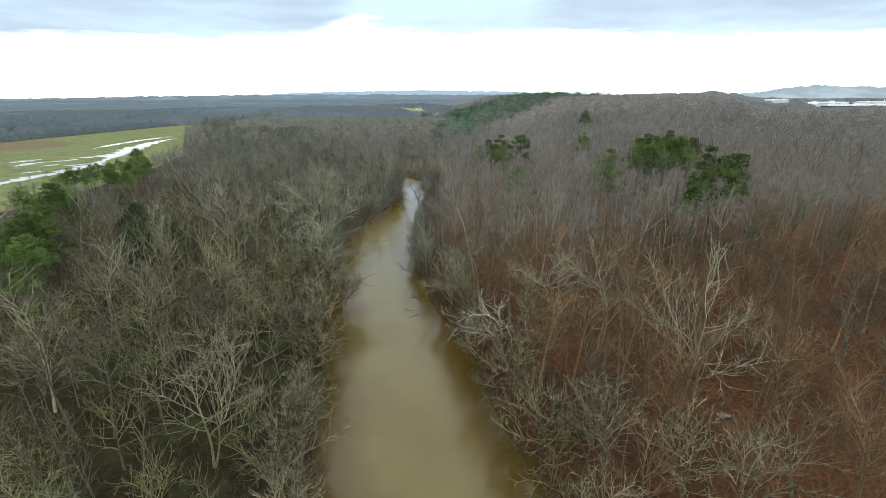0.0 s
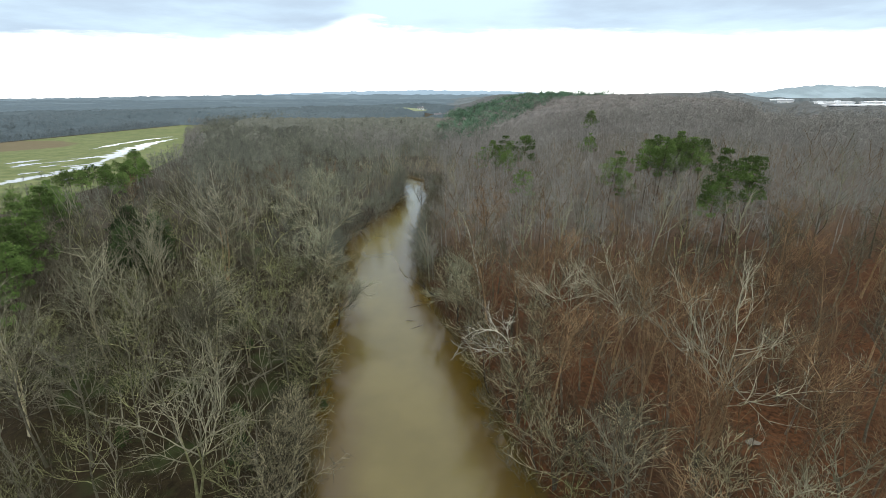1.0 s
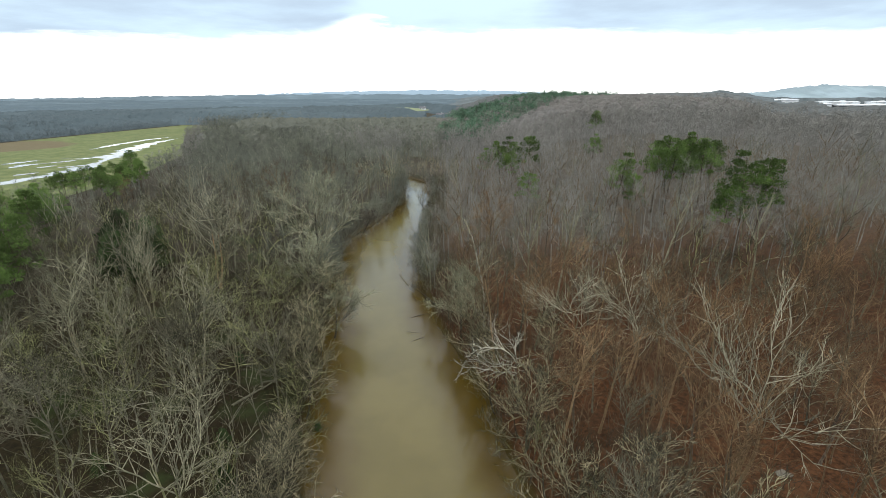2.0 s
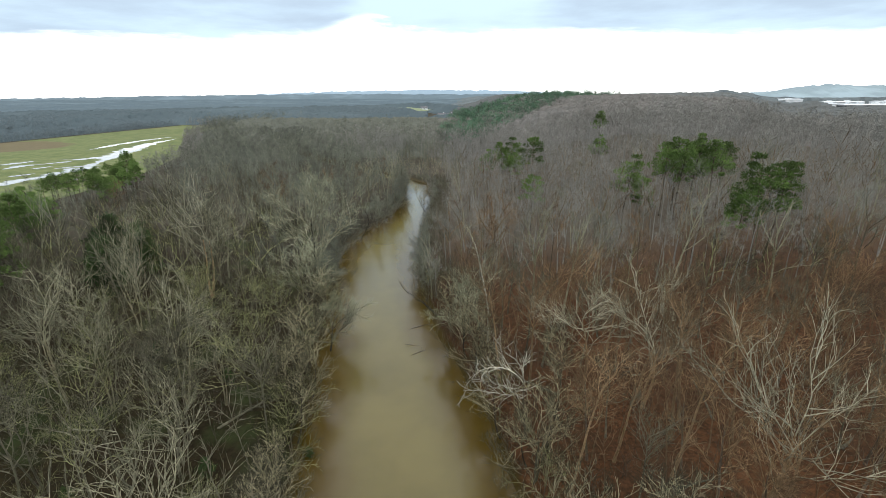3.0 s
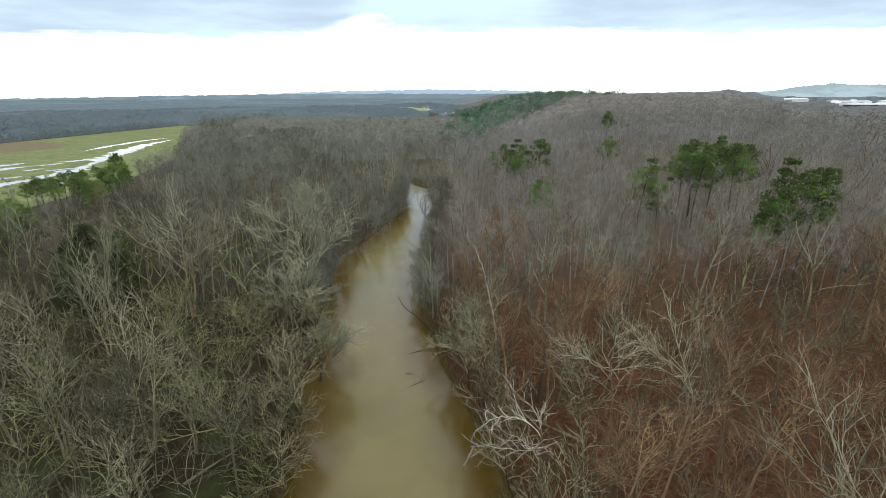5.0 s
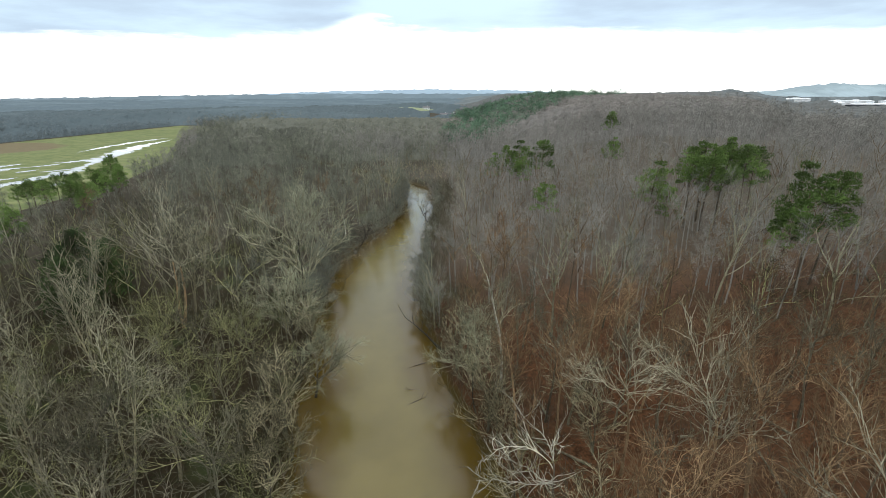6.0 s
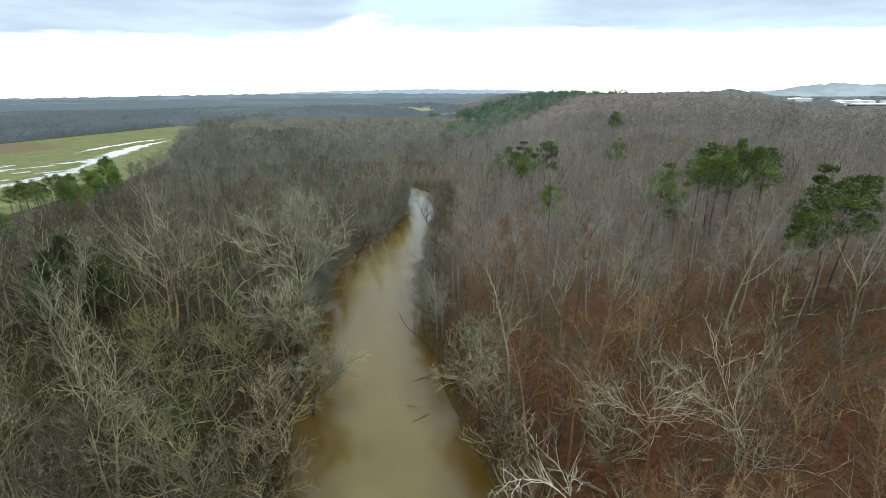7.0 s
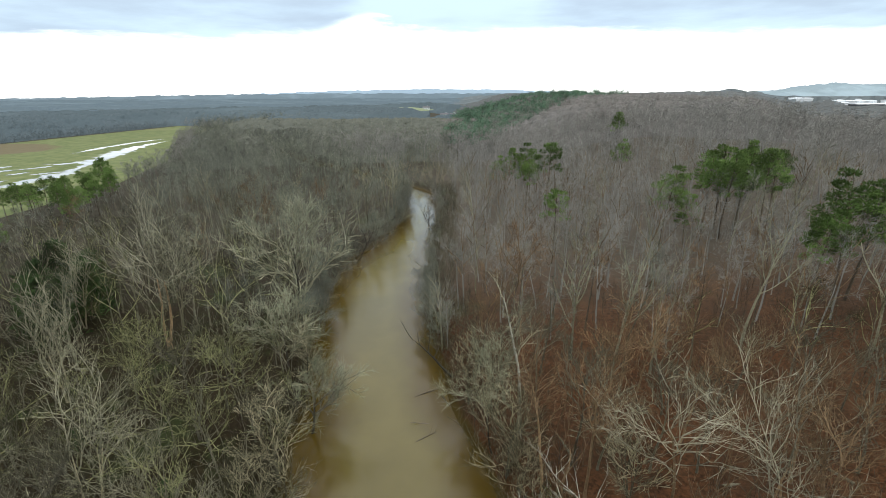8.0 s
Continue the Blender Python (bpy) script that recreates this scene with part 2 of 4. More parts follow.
def hash2(ix, iy, seed):
    w = np.sin(ix * 127.1 + iy * 311.7 + seed * 74.7) * 43758.5453
    return w - np.floor(w)


def vnoise(x, y, seed=0):
    """Smooth value noise, 0 to 1."""
    ix, iy = np.floor(x), np.floor(y)
    fx, fy = x - ix, y - iy
    fx, fy = fx * fx * (3 - 2 * fx), fy * fy * (3 - 2 * fy)
    a, b = hash2(ix, iy, seed), hash2(ix + 1, iy, seed)
    c, d = hash2(ix, iy + 1, seed), hash2(ix + 1, iy + 1, seed)
    return (a * (1 - fx) + b * fx) * (1 - fy) + (c * (1 - fx) + d * fx) * fy


# ---- the lie of the land ----
RIVER_Y = [-300, -60, 46, 61, 88, 108, 129, 145, 160, 178, 200, 216, 250, 278, 310, 340, 430, 520, 600]
RIVER_X = [60, 14, -3, -5.3, -12.9, -16.9, -23.3, -26.2, -26.4, -26.2, -23.2, -21.2, -21, -24.5, -44, -72, -150, -200, -240]
RIVER_W = [14, 14, 14.2, 14.2, 13.6, 12.3, 12.2, 12.8, 12.8, 12, 9, 7.2, 7, 7.6, 8, 8, 8, 8, 8]
FIELD_EDGE = [(-205, 100), (-192, 200), (-197, 290), (-228, 390), (-336, 585), (-376, 765), (-455, 785), (-482, 490), (-760, 330), (-760, 100)]


def smooth_at(y, table):
    """The table between its stations, rounded at the corners."""
    return sum(np.interp(y + o, RIVER_Y, table) for o in (-12, -6, 0, 6, 12)) / 5


def river_x(y):
    return smooth_at(y, RIVER_X) + (vnoise(y / 9.0, y * 0 + 3.5, 17) - 0.5) * 2.2


def river_w(y):
    return smooth_at(y, RIVER_W) + (vnoise(y / 13.0, y * 0 + 2.5, 6) - 0.5) * 1.8 + (vnoise(y / 4.5, y * 0 + 1.5, 16) - 0.5) * 1.1


def bank(x, y):
    """Metres outside the water's edge, minus inside."""
    return np.abs(x - river_x(y)) - river_w(y) + 400 * step(470, 500, y)


def in_field(x, y):
    inside = np.zeros(np.shape(x), dtype=bool)
    for (ax, ay), (bx, by) in zip(FIELD_EDGE, FIELD_EDGE[1:] + FIELD_EDGE[:1]):
        cross = ((ay > y) != (by > y)) & (x < (bx - ax) * (y - ay) / (by - ay + 1e-9) + ax)
        inside ^= cross
    return inside


def field_gap(x, y):
    """Metres to the edge of the pasture."""
    best = np.full(np.shape(x), 1e9)
    for (ax, ay), (bx, by) in zip(FIELD_EDGE, FIELD_EDGE[1:] + FIELD_EDGE[:1]):
        ux, uy = bx - ax, by - ay
        t = np.clip(((x - ax) * ux + (y - ay) * uy) / (ux * ux + uy * uy), 0, 1)
        best = np.minimum(best, np.hypot(x - ax - t * ux, y - ay - t * uy))
    return best


def land(x, y):
    x, y = np.asarray(x, dtype=float), np.asarray(y, dtype=float)
    x0 = np.interp(y, [60, 700], [22, -15])
    amp = np.interp(y, [0, 60, 200, 330, 600, 1500, 2200], [4, 5, 11, 19, 26, 25, 12])
    side = 1 - 0.9 * step(0.52, 0.66, x / np.maximum(y, 1)) * step(260, 480, y)
    h = 2.6 + amp * step(x0, x0 + 135, x) * side
    h = h + (vnoise(x / 60, y / 60, 3) - 0.5) * 5 * step(120, 300, np.abs(x)) * (x > 0)
    h = h + (vnoise(x / 9, y / 9, 5) - 0.5) * 0.8 * (x > -160)
    h = h + 10.5 * step(700, 780, x) * step(1330, 1250, x) * step(1000, 1080, y) * step(1560, 1480, y)
    h = h + 19.0 * np.exp(-((x + 118) / 95) ** 2 - ((y - 1050) / 130) ** 2)
    d = bank(x, y)
    h = np.where(y < 500, -1.6 + (h + 1.6) * step(-2.2, 4.5, d), h)
    return h


def patch_axis(stops):
    out = []
    for a, b, s in stops:
        out += list(np.arange(a, b, s))
    return np.array(out + [stops[-1][1]])


gx = patch_axis([(-4600, -1000, 300), (-1000, -300, 50), (-300, -70, 9), (-70, 40, 1.6), (40, 160, 6), (160, 1000, 30), (1000, 4600, 300)])
gy = patch_axis([(-800, -60, 60), (-60, 30, 4), (30, 300, 2.0), (300, 330, 3), (330, 560, 10), (560, 1600, 20), (1600, 4600, 300)])
GX, GY = np.meshgrid(gx, gy)
GZ = land(GX, GY)
w = len(gx)
ii = (np.arange(len(gy) - 1)[:, None] * w + np.arange(w - 1)[None, :]).ravel()
quads = np.stack([ii, ii + 1, ii + 1 + w, ii + w], axis=1)
cx, cy = (GX.ravel()[ii] + GX.ravel()[ii + 1 + w]) / 2, (GY.ravel()[ii] + GY.ravel()[ii + 1 + w]) / 2
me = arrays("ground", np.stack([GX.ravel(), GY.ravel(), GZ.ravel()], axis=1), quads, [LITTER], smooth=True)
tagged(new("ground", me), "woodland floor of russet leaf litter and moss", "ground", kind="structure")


def sheet_on(name, pts, z, mat, label, category):
    bm = bmesh.new()
    bm.faces.new([bm.verts.new((x, y, z)) for x, y in pts])
    bmesh.ops.triangulate(bm, faces=bm.faces[:])
    m = bpy.data.meshes.new(name)
    bm.to_mesh(m)
    bm.free()
    m.materials.append(mat)
    return tagged(new(name, m), label, category, kind="structure")


sheet_on("field", FIELD_EDGE, 2.72, FIELD, "green pasture with brown patches beside the woods", "field")

ry = np.concatenate([np.arange(-200, 440, 2), np.arange(440, 500, 12)])
rx, rw = river_x(ry), river_w(ry) + 3.5
across = np.linspace(-1, 1, 15)
rv = np.stack([rx[:, None] + rw[:, None] * across, np.repeat(ry[:, None], 15, 1), np.zeros((len(ry), 15))], 2).reshape(-1, 3)
ri = (np.arange(len(ry) - 1)[:, None] * 15 + np.arange(14)[None, :]).ravel()
river_mesh = arrays("river", rv, np.stack([ri, ri + 1, ri + 16, ri + 15], 1), [WATER], smooth=True)
# depth: metres in from the bank, scaled up where the river narrows
river_mesh.attributes.new("depth", "FLOAT", "POINT").data.foreach_set("value", (np.maximum(-bank(rv[:, 0], rv[:, 1]) - 2.4, -1) * np.clip(11 / river_w(rv[:, 1]), 1, 2.4)).astype(np.float32))
tagged(new("river", river_mesh), "smooth muddy brown river between wooded banks", "river", kind="structure")


def streak(line, widths, z, seed):
    """Shallow water along a furrow, with ragged edges drawn out down the field."""
    rg = random.Random(seed)
    line = [Vector(p) for p in line]
    n = 14 * (len(line) - 1)
    rows = []
    for i in range(n + 1):
        u = i / n * (len(line) - 1)
        j = min(int(u), len(line) - 2)
        p = line[j].lerp(line[j + 1], u - j)
        d = (line[-1] - line[0]).normalized()
        side = Vector((d.y, -d.x))
        end = min(1.0, 5.0 * min(i, n - i) / n + 0.03)
        w = widths[j] + (widths[j + 1] - widths[j]) * (u - j)
        a, b = (w * end * (0.35 + 1.1 * rg.random()) for _ in range(2))
        rows += [(*(p - side * a), z), (*(p + side * b), z)]
    k = np.arange(n) * 2
    ob = tagged(new("flood_water", arrays("flood_water", rows, np.stack([k, k + 1, k + 3, k + 2], 1), [FLOOD])),
                "pale sheet of flood water lying on the pasture", "flood water", kind="structure")
    ob["group"] = "flood water on the pasture"


for i, (line, widths) in enumerate((
        (((-250, 225), (-259, 272), (-255, 290), (-258, 327), (-271, 360)), (3, 5, 5, 7, 4)),
        (((-262, 335), (-281, 385), (-300, 430), (-317, 488), (-322, 545)), (3, 7, 10, 6, 3)),
        (((-316, 372), (-298, 366), (-284, 384), (-292, 412), (-306, 450)), (2, 4, 7, 6, 2)),
        (((-337, 428), (-345, 478), (-348, 524), (-340, 566)), (2, 4, 4, 3)),
        (((-308, 318), (-311, 334), (-303, 344)), (2, 5, 2)),
        (((-330, 336), (-325, 348), (-322, 360)), (2, 5, 2)),
        (((-304, 340), (-296, 352), (-293, 362)), (1, 3, 1)),
        (((-290, 320), (-286, 334)), (3, 2)),
        (((-276, 322), (-263, 336)), (3, 2)),
        (((-276, 288), (-271, 303)), (3, 2)),
        (((-231, 268), (-226, 290)), (3, 3)),
        (((-355, 330), (-349, 352)), (3, 2)),
        (((-340, 310), (-334, 324)), (3, 2)))):
    streak(line, widths, 2.78 + 0.012 * i, 70 + i)


# ---- trees ----
def tube(v, f, pts, radii, sides):
    base = len(v)
    for i, (p, r) in enumerate(zip(pts, radii)):
        d = (pts[min(i + 1, len(pts) - 1)] - pts[max(i - 1, 0)]).normalized()
        a = d.orthogonal().normalized()
        b = d.cross(a)
        for k in range(sides):
            t = 2 * math.pi * k / sides
            v.append(p + (a * math.cos(t) + b * math.sin(t)) * r)
    for i in range(len(pts) - 1):
        for k in range(sides if sides > 2 else 1):
            o, q = base + i * sides + k, base + i * sides + (k + 1) % sides
            f.append((o, q, q + sides))
            f.append((o, q + sides, o + sides))


def blade(v, f, p, q, w, rg):
    d = q - p
    s = d.cross(Vector((rg.uniform(-1, 1), rg.uniform(-1, 1), rg.uniform(-1, 1)))).normalized() * w
    n = len(v)
    v += [p - s, p + s, q]
    f.append((n, n + 1, n + 2))


def rnd(rg, k=1.0):
    return Vector((rg.uniform(-1, 1), rg.uniform(-1, 1), rg.uniform(-1, 1))) * k


def stem(rg, p, d, length, n, wobble, lift):
    pts, d = [p.copy()], d.normalized()
    for _ in range(n):
        d = (d + rnd(rg, wobble) + Vector((0, 0, lift))).normalized()
        pts.append(pts[-1] + d * length / n)
    return pts


def along(pts, t):
    s = t * (len(pts) - 1)
    i = min(int(s), len(pts) - 2)
    return pts[i].lerp(pts[i + 1], s - i), (pts[i + 1] - pts[i]).normalized()


def beside(rg, d):
    """A random direction square to d."""
    return d.cross(rnd(rg)).normalized()


def grow(seed, height, spread, r0, limbs, branches, twigs, low, rise=0.5, lean=0.0, thick=1.0, sides=(6, 4, 3), twig_w=0.015, twig_l=1.2, stems=1, tips=0, segs=(8, 8, 3), lead=0.72, curl=0.06, kink=0.33, fan=0.0, lift=1.7):
    """A leafless tree: (trunk, [limb, ...], crown), each a pair of vertices and triangles.
    The trunk breaks up at the share lead of the height; limbs bear branches to either side in turn, those bear tips, and the tips twigs. fan: limbs keep within that angle of +x."""
    rg = random.Random(seed)
    tv, tf, out, cv, cf = [], [], [], [], []
    n0, n1, n2 = segs
    for s in range(stems):
        az = rg.uniform(0, 6.28) + s * 6.28 / stems
        d0 = Vector((math.cos(az) * 0.24, math.sin(az) * 0.24, 1)) if stems > 1 else Vector((lean, 0, 1))
        trunk = stem(rg, Vector((0, 0, -0.8)), d0, height * lead, n0, 0.10, 0.05)
        rad = [r0 * (1 - 0.72 * i / n0) for i in range(n0 + 1)]
        rad[0] *= 1.5
        tube(tv, tf, trunk, rad, sides[0])
        for j in range(limbs):
            g = (j + rg.uniform(0.1, 0.9)) / limbs
            if j == limbs - 1:
                g = 1.0
            t = low + (1 - low) * g ** 0.9
            p, td = along(trunk, min(t, 0.985))
            a = j * 2.4 + rg.uniform(-0.6, 0.6) + az
            if fan:
                a = math.remainder(a, 2 * math.pi) * fan / math.pi
            ln = (spread + (height * (1 - lead) * 1.15 - spread) * g ** 1.6) * rg.uniform(0.75, 1.2)
            d = Vector((math.cos(a), math.sin(a), rise * rg.uniform(0.5, 1.4) + lift * g ** 2)) + td * 0.25
            lv, lf = [], []
            pts = stem(rg, p, d, ln, n1, kink, curl * 5 / n1)
            r1 = r0 * 0.31 * min(1.15, ln / spread) ** 0.7 * thick
            tube(lv, lf, pts, [r1 * (1 - i / n1) ** 0.85 + 0.014 for i in range(n1 + 1)], sides[1])
            hand = rg.choice((-1, 1))
            for b in range(branches):
                u = 0.16 + 0.84 * (b + rg.random()) / branches
                q, bd = along(pts, min(u, 0.99))
                bl = ln * rg.uniform(0.32, 0.6) * (1.2 - 0.65 * u)
                hand = -hand
                aside = (bd.cross(Vector((0, 0, 1))) + Vector((0.001, 0, 0))).normalized() * hand + rnd(rg, 0.65)
                d = bd + aside * rg.uniform(0.6, 1.05) + Vector((0, 0, 0.16))
                bp = stem(rg, q, d, bl, n2, 0.36, 0.08)
                rb = 0.037 * thick * (1.15 - 0.6 * u) * (ln / 7) + 0.010
                tube(lv, lf, bp, [rb * (1 - i / n2) + 0.006 for i in range(n2 + 1)], sides[2])
                shoots = [(bp, bl)]
                if tips:
                    shoots = []
                    for k in range(tips):
                        q2, d2 = along(bp, min(0.25 + 0.75 * (k + rg.random()) / tips, 0.99))
                        tl = max(bl * rg.uniform(0.28, 0.5), 0.5)
                        tp = stem(rg, q2, d2 + beside(rg, d2) * rg.uniform(0.5, 0.95) + Vector((0, 0, 0.12)), tl, 2, 0.25, 0.05)
                        tube(lv, lf, tp, [0.024, 0.018, 0.008], 2)
                        shoots.append((tp, tl))
                for bp, bl in shoots:
                    for k in range(twigs):
                        q2, td2 = along(bp, min(0.15 + 0.85 * (k + rg.random()) / twigs, 0.99))
                        e = (td2 + beside(rg, td2) * rg.uniform(0.3, 0.9) + Vector((0, 0, 0.10))).normalized() * twig_l * rg.uniform(0.5, 1.2)
                        blade(cv, cf, q2, q2 + e, twig_w * rg.uniform(0.7, 1.3), rg)
            out.append((lv, lf))
    return (tv, tf), out, (cv, cf)


def haze_tree(seed, height, spread, r0, limbs=6, subs=3, sprays=16, low=0.42, rise=0.9, twig_w=0.035, twig_l=2.0, lean=0.0):
    """A leafless tree for the wood farther off: trunk, forking limbs and a rounded crown of fine sprays."""
    rg = random.Random(seed)
    tv, tf, lv, lf, cv, cf = [], [], [], [], [], []
    trunk = stem(rg, Vector((0, 0, -0.8)), Vector((lean, 0, 1)), height * 0.72, 4, 0.10, 0.05)
    tube(tv, tf, trunk, [r0 * (1.2 - 0.22 * i) for i in range(5)], 3)
    ends = []
    for j in range(limbs):
        g = 1.0 if j == limbs - 1 else (j + rg.random()) / limbs
        p, td = along(trunk, min(low + (1 - low) * g, 0.985))
        a = j * 2.4 + rg.uniform(-0.5, 0.5)
        ln = (spread + (height * 0.30 - spread) * g ** 1.6) * rg.uniform(0.8, 1.15)
        pts = stem(rg, p, Vector((math.cos(a), math.sin(a), rise * rg.uniform(0.5, 1.3) + 1.7 * g * g)) + td * 0.2, ln, 4, 0.22, 0.05)
        tube(lv, lf, pts, [r0 * 0.4 * (1 - 0.2 * i) + 0.012 for i in range(5)], 2)
        ends.append((pts, ln))
        for b in range(subs):
            u = 0.3 + 0.65 * (b + rg.random()) / subs
            q, bd = along(pts, min(u, 0.99))
            bl = ln * rg.uniform(0.35, 0.6) * (1.25 - 0.6 * u)
            bp = stem(rg, q, bd + beside(rg, bd) * 0.85 + Vector((0, 0, 0.2)), bl, 2, 0.25, 0.08)
            tube(lv, lf, bp, [r0 * 0.16, r0 * 0.11, 0.01], 2)
            ends.append((bp, bl))
    for pts, ln in ends:
        for k in range(sprays):
            q, d = along(pts, min(0.35 + 0.65 * (k + rg.random()) / sprays, 0.99))
            e = (d * 0.5 + beside(rg, d) * rg.uniform(0.4, 1.2) + rnd(rg, 0.35) + Vector((0, 0, 0.05))).normalized() * twig_l * rg.uniform(0.45, 1.15)
            o = q + rnd(rg, 0.35)
            blade(cv, cf, o, o + e, twig_w * rg.uniform(0.7, 1.3), rg)
    return (tv, tf), [(lv, lf)], (cv, cf)


def hardwood(name, label, bark_mat, limb_mat, twig_mat, category="tree", **k):
    """A leafless tree with its trunk, each limb and the crown of twigs as parts."""
    (tv, tf), limbs, (cv, cf) = grow(**k)
    root = tagged(new(name), label, category)
    part("trunk", arrays("trunk", tv, tf, [bark_mat], smooth=True), root)
    for v, f in limbs:
        part("limb", arrays("limb", v, f, [limb_mat], smooth=True), root)
    part("crown", arrays("crown", cv, cf, [twig_mat]), root)
    return root


def stand(x, y, turn=0.0, size=1.0, sink=0.0):
    return Matrix.LocRotScale((x, y, float(land(x, y)) - sink), Euler((0, 0, turn)), (size, size, size))


K = dict(twigs=3, tips=5)
PATTERNS = [
    hardwood("hardwood_tree", "tall leafless grey hardwood with fine upright twigs", BARK_GREY, BARK_GREY, TWIG_GREY, seed=1, height=23, spread=7.5, r0=0.22, limbs=10, branches=8, low=0.52, rise=0.8, **K),
    hardwood("hardwood_tree", "slender leafless hardwood with a bare lower trunk", BARK_TAN, BARK_TAN, TWIG_BROWN, seed=2, height=25, spread=5.5, r0=0.26, limbs=9, branches=8, low=0.62, rise=1.0, thick=0.58, kink=0.26, lead=0.78, twigs=4, tips=5),
    hardwood("hardwood_tree", "broad leafless hardwood with spreading limbs", BARK_GREY, BARK_PALE, TWIG_GREY, seed=3, height=20, spread=9.0, r0=0.25, limbs=9, branches=8, low=0.42, rise=0.5, lead=0.66, kink=0.42, **K),
    hardwood("hardwood_tree", "leafless brown hardwood with a dense twiggy crown", BARK_BROWN, BARK_TAN, TWIG_BROWN, seed=4, height=22, spread=7.0, r0=0.26, limbs=10, branches=8, low=0.50, rise=0.75, thick=0.58, kink=0.28, twigs=4, tips=5),
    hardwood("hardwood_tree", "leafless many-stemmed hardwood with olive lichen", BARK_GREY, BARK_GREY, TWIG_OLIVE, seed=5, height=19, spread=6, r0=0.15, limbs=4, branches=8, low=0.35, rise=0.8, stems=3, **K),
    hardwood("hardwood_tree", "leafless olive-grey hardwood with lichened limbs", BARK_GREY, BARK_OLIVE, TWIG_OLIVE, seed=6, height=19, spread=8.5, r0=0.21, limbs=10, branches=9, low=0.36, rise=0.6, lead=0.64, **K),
    hardwood("sycamore_tree", "leafless sycamore with pale bare limbs", BARK_TAN, BARK_BLEACHED, TWIG_GREY, seed=27, height=21, spread=11, r0=0.25, limbs=5, branches=10, low=0.5, rise=0.75, lead=0.55, stems=2, curl=-0.01, thick=0.55, kink=0.30, lift=0.8, fan=2.3, twigs=3, tips=5),
    hardwood("hardwood_tree", "small leafless understorey tree with spreading twigs", BARK_BROWN, BARK_OLIVE, TWIG_OLIVE, seed=8, height=10, spread=5.0, r0=0.11, limbs=8, branches=7, low=0.22, rise=0.5, twigs=4, tips=3),
    hardwood("hardwood_tree", "leafless grey tree leaning over the water", BARK_DARK, BARK_LIMB, TWIG_GREY, seed=9, height=15, spread=6.5, r0=0.17, limbs=9, branches=8, low=0.32, rise=0.5, lean=0.55, **K),
    hardwood("sycamore_tree", "tall slim sycamore with a white upper trunk", BARK_WHITE, BARK_PALE, TWIG_GREY, seed=10, height=25, spread=5.0, r0=0.27, limbs=9, branches=8, low=0.45, rise=0.8, lead=0.85, **K),
    hardwood("sycamore_tree", "white-limbed sycamore reaching out over the river", BARK_BROWN, BARK_WHITE, TWIG_GREY, seed=12, height=15, spread=11, r0=0.24, limbs=6, branches=11, low=0.5, rise=0.75, lean=0.12, curl=-0.07, thick=0.88, fan=1.3, twigs=3, tips=4),
    hardwood("hardwood_tree", "dark-trunked leaning tree at the water's edge", BARK_DARK, BARK_GREY, TWIG_PALE, seed=13, height=13, spread=6.5, r0=0.26, limbs=9, branches=9, low=0.42, rise=0.6, lean=0.3, lead=0.52, kink=0.42, thick=1.1, twigs=8, tips=5),
    hardwood("sycamore_tree", "great sycamore with long arching pale limbs", BARK_TAN, BARK_BLEACHED, TWIG_BROWN, seed=14, height=22, spread=13.5, r0=0.25, limbs=9, branches=9, low=0.56, rise=0.25, curl=0.01, lead=0.7, thick=0.62, kink=0.36, lift=0.6, twigs=4, tips=5),
    hardwood("sycamore_tree", "many-stemmed pale sycamore with upswept limbs", BARK_LIMB, BARK_PALE, TWIG_GREY, seed=15, height=23, spread=9, r0=0.19, limbs=5, branches=9, low=0.35, rise=1.2, stems=3, lead=0.6, **K),
    hardwood("lichened_tree", "low bushy tree with pale grey lichened twigs", BARK_DARK, BARK_PALE, TWIG_PALE, seed=16, height=9, spread=5.0, r0=0.13, limbs=11, branches=9, low=0.25, rise=0.55, **K),
    hardwood("hardwood_tree", "fan-shaped leafless bush of upright grey stems", BARK_GREY, BARK_LIMB, TWIG_GREY, seed=17, height=11, spread=4.5, r0=0.09, limbs=4, branches=8, low=0.2, rise=0.9, stems=4, **K),
    hardwood("hardwood_tree", "dark forked tree standing at the water's edge", BARK_DARK, BARK_DARK, TWIG_BROWN, seed=18, height=13, spread=4.5, r0=0.16, limbs=4, branches=7, low=0.4, rise=0.7, stems=2, twigs=2, tips=2),
    hardwood("hardwood_tree", "black crooked tree leaning out over the water", BARK_DARK, BARK_DARK, TWIG_BROWN, seed=19, height=14, spread=5.5, r0=0.24, limbs=7, branches=6, low=0.35, rise=0.7, lean=0.75, kink=0.45, thick=1.3, twigs=1, tips=2),
    hardwood("hardwood_tree", "broad tree with pale lichened limbs forking from the base", BARK_OLIVE, BARK_PALE, TWIG_OLIVE, seed=20, height=20, spread=9, r0=0.22, limbs=6, branches=10, low=0.45, rise=0.9, stems=2, lead=0.5, lift=1.1, kink=0.30, twigs=3, tips=4),
]
USED = []


def plant(pattern, x, y, turn, size):
    """The pattern itself is planted first, then copies of it."""
    m = stand(x, y, turn, size)
    if pattern in USED:
        ob = copy_thing(pattern, m)
    else:
        USED.append(pattern)
        pattern.matrix_basis = m
        ob = pattern
    ob["group"] = "trees of the riverside wood"
    return ob


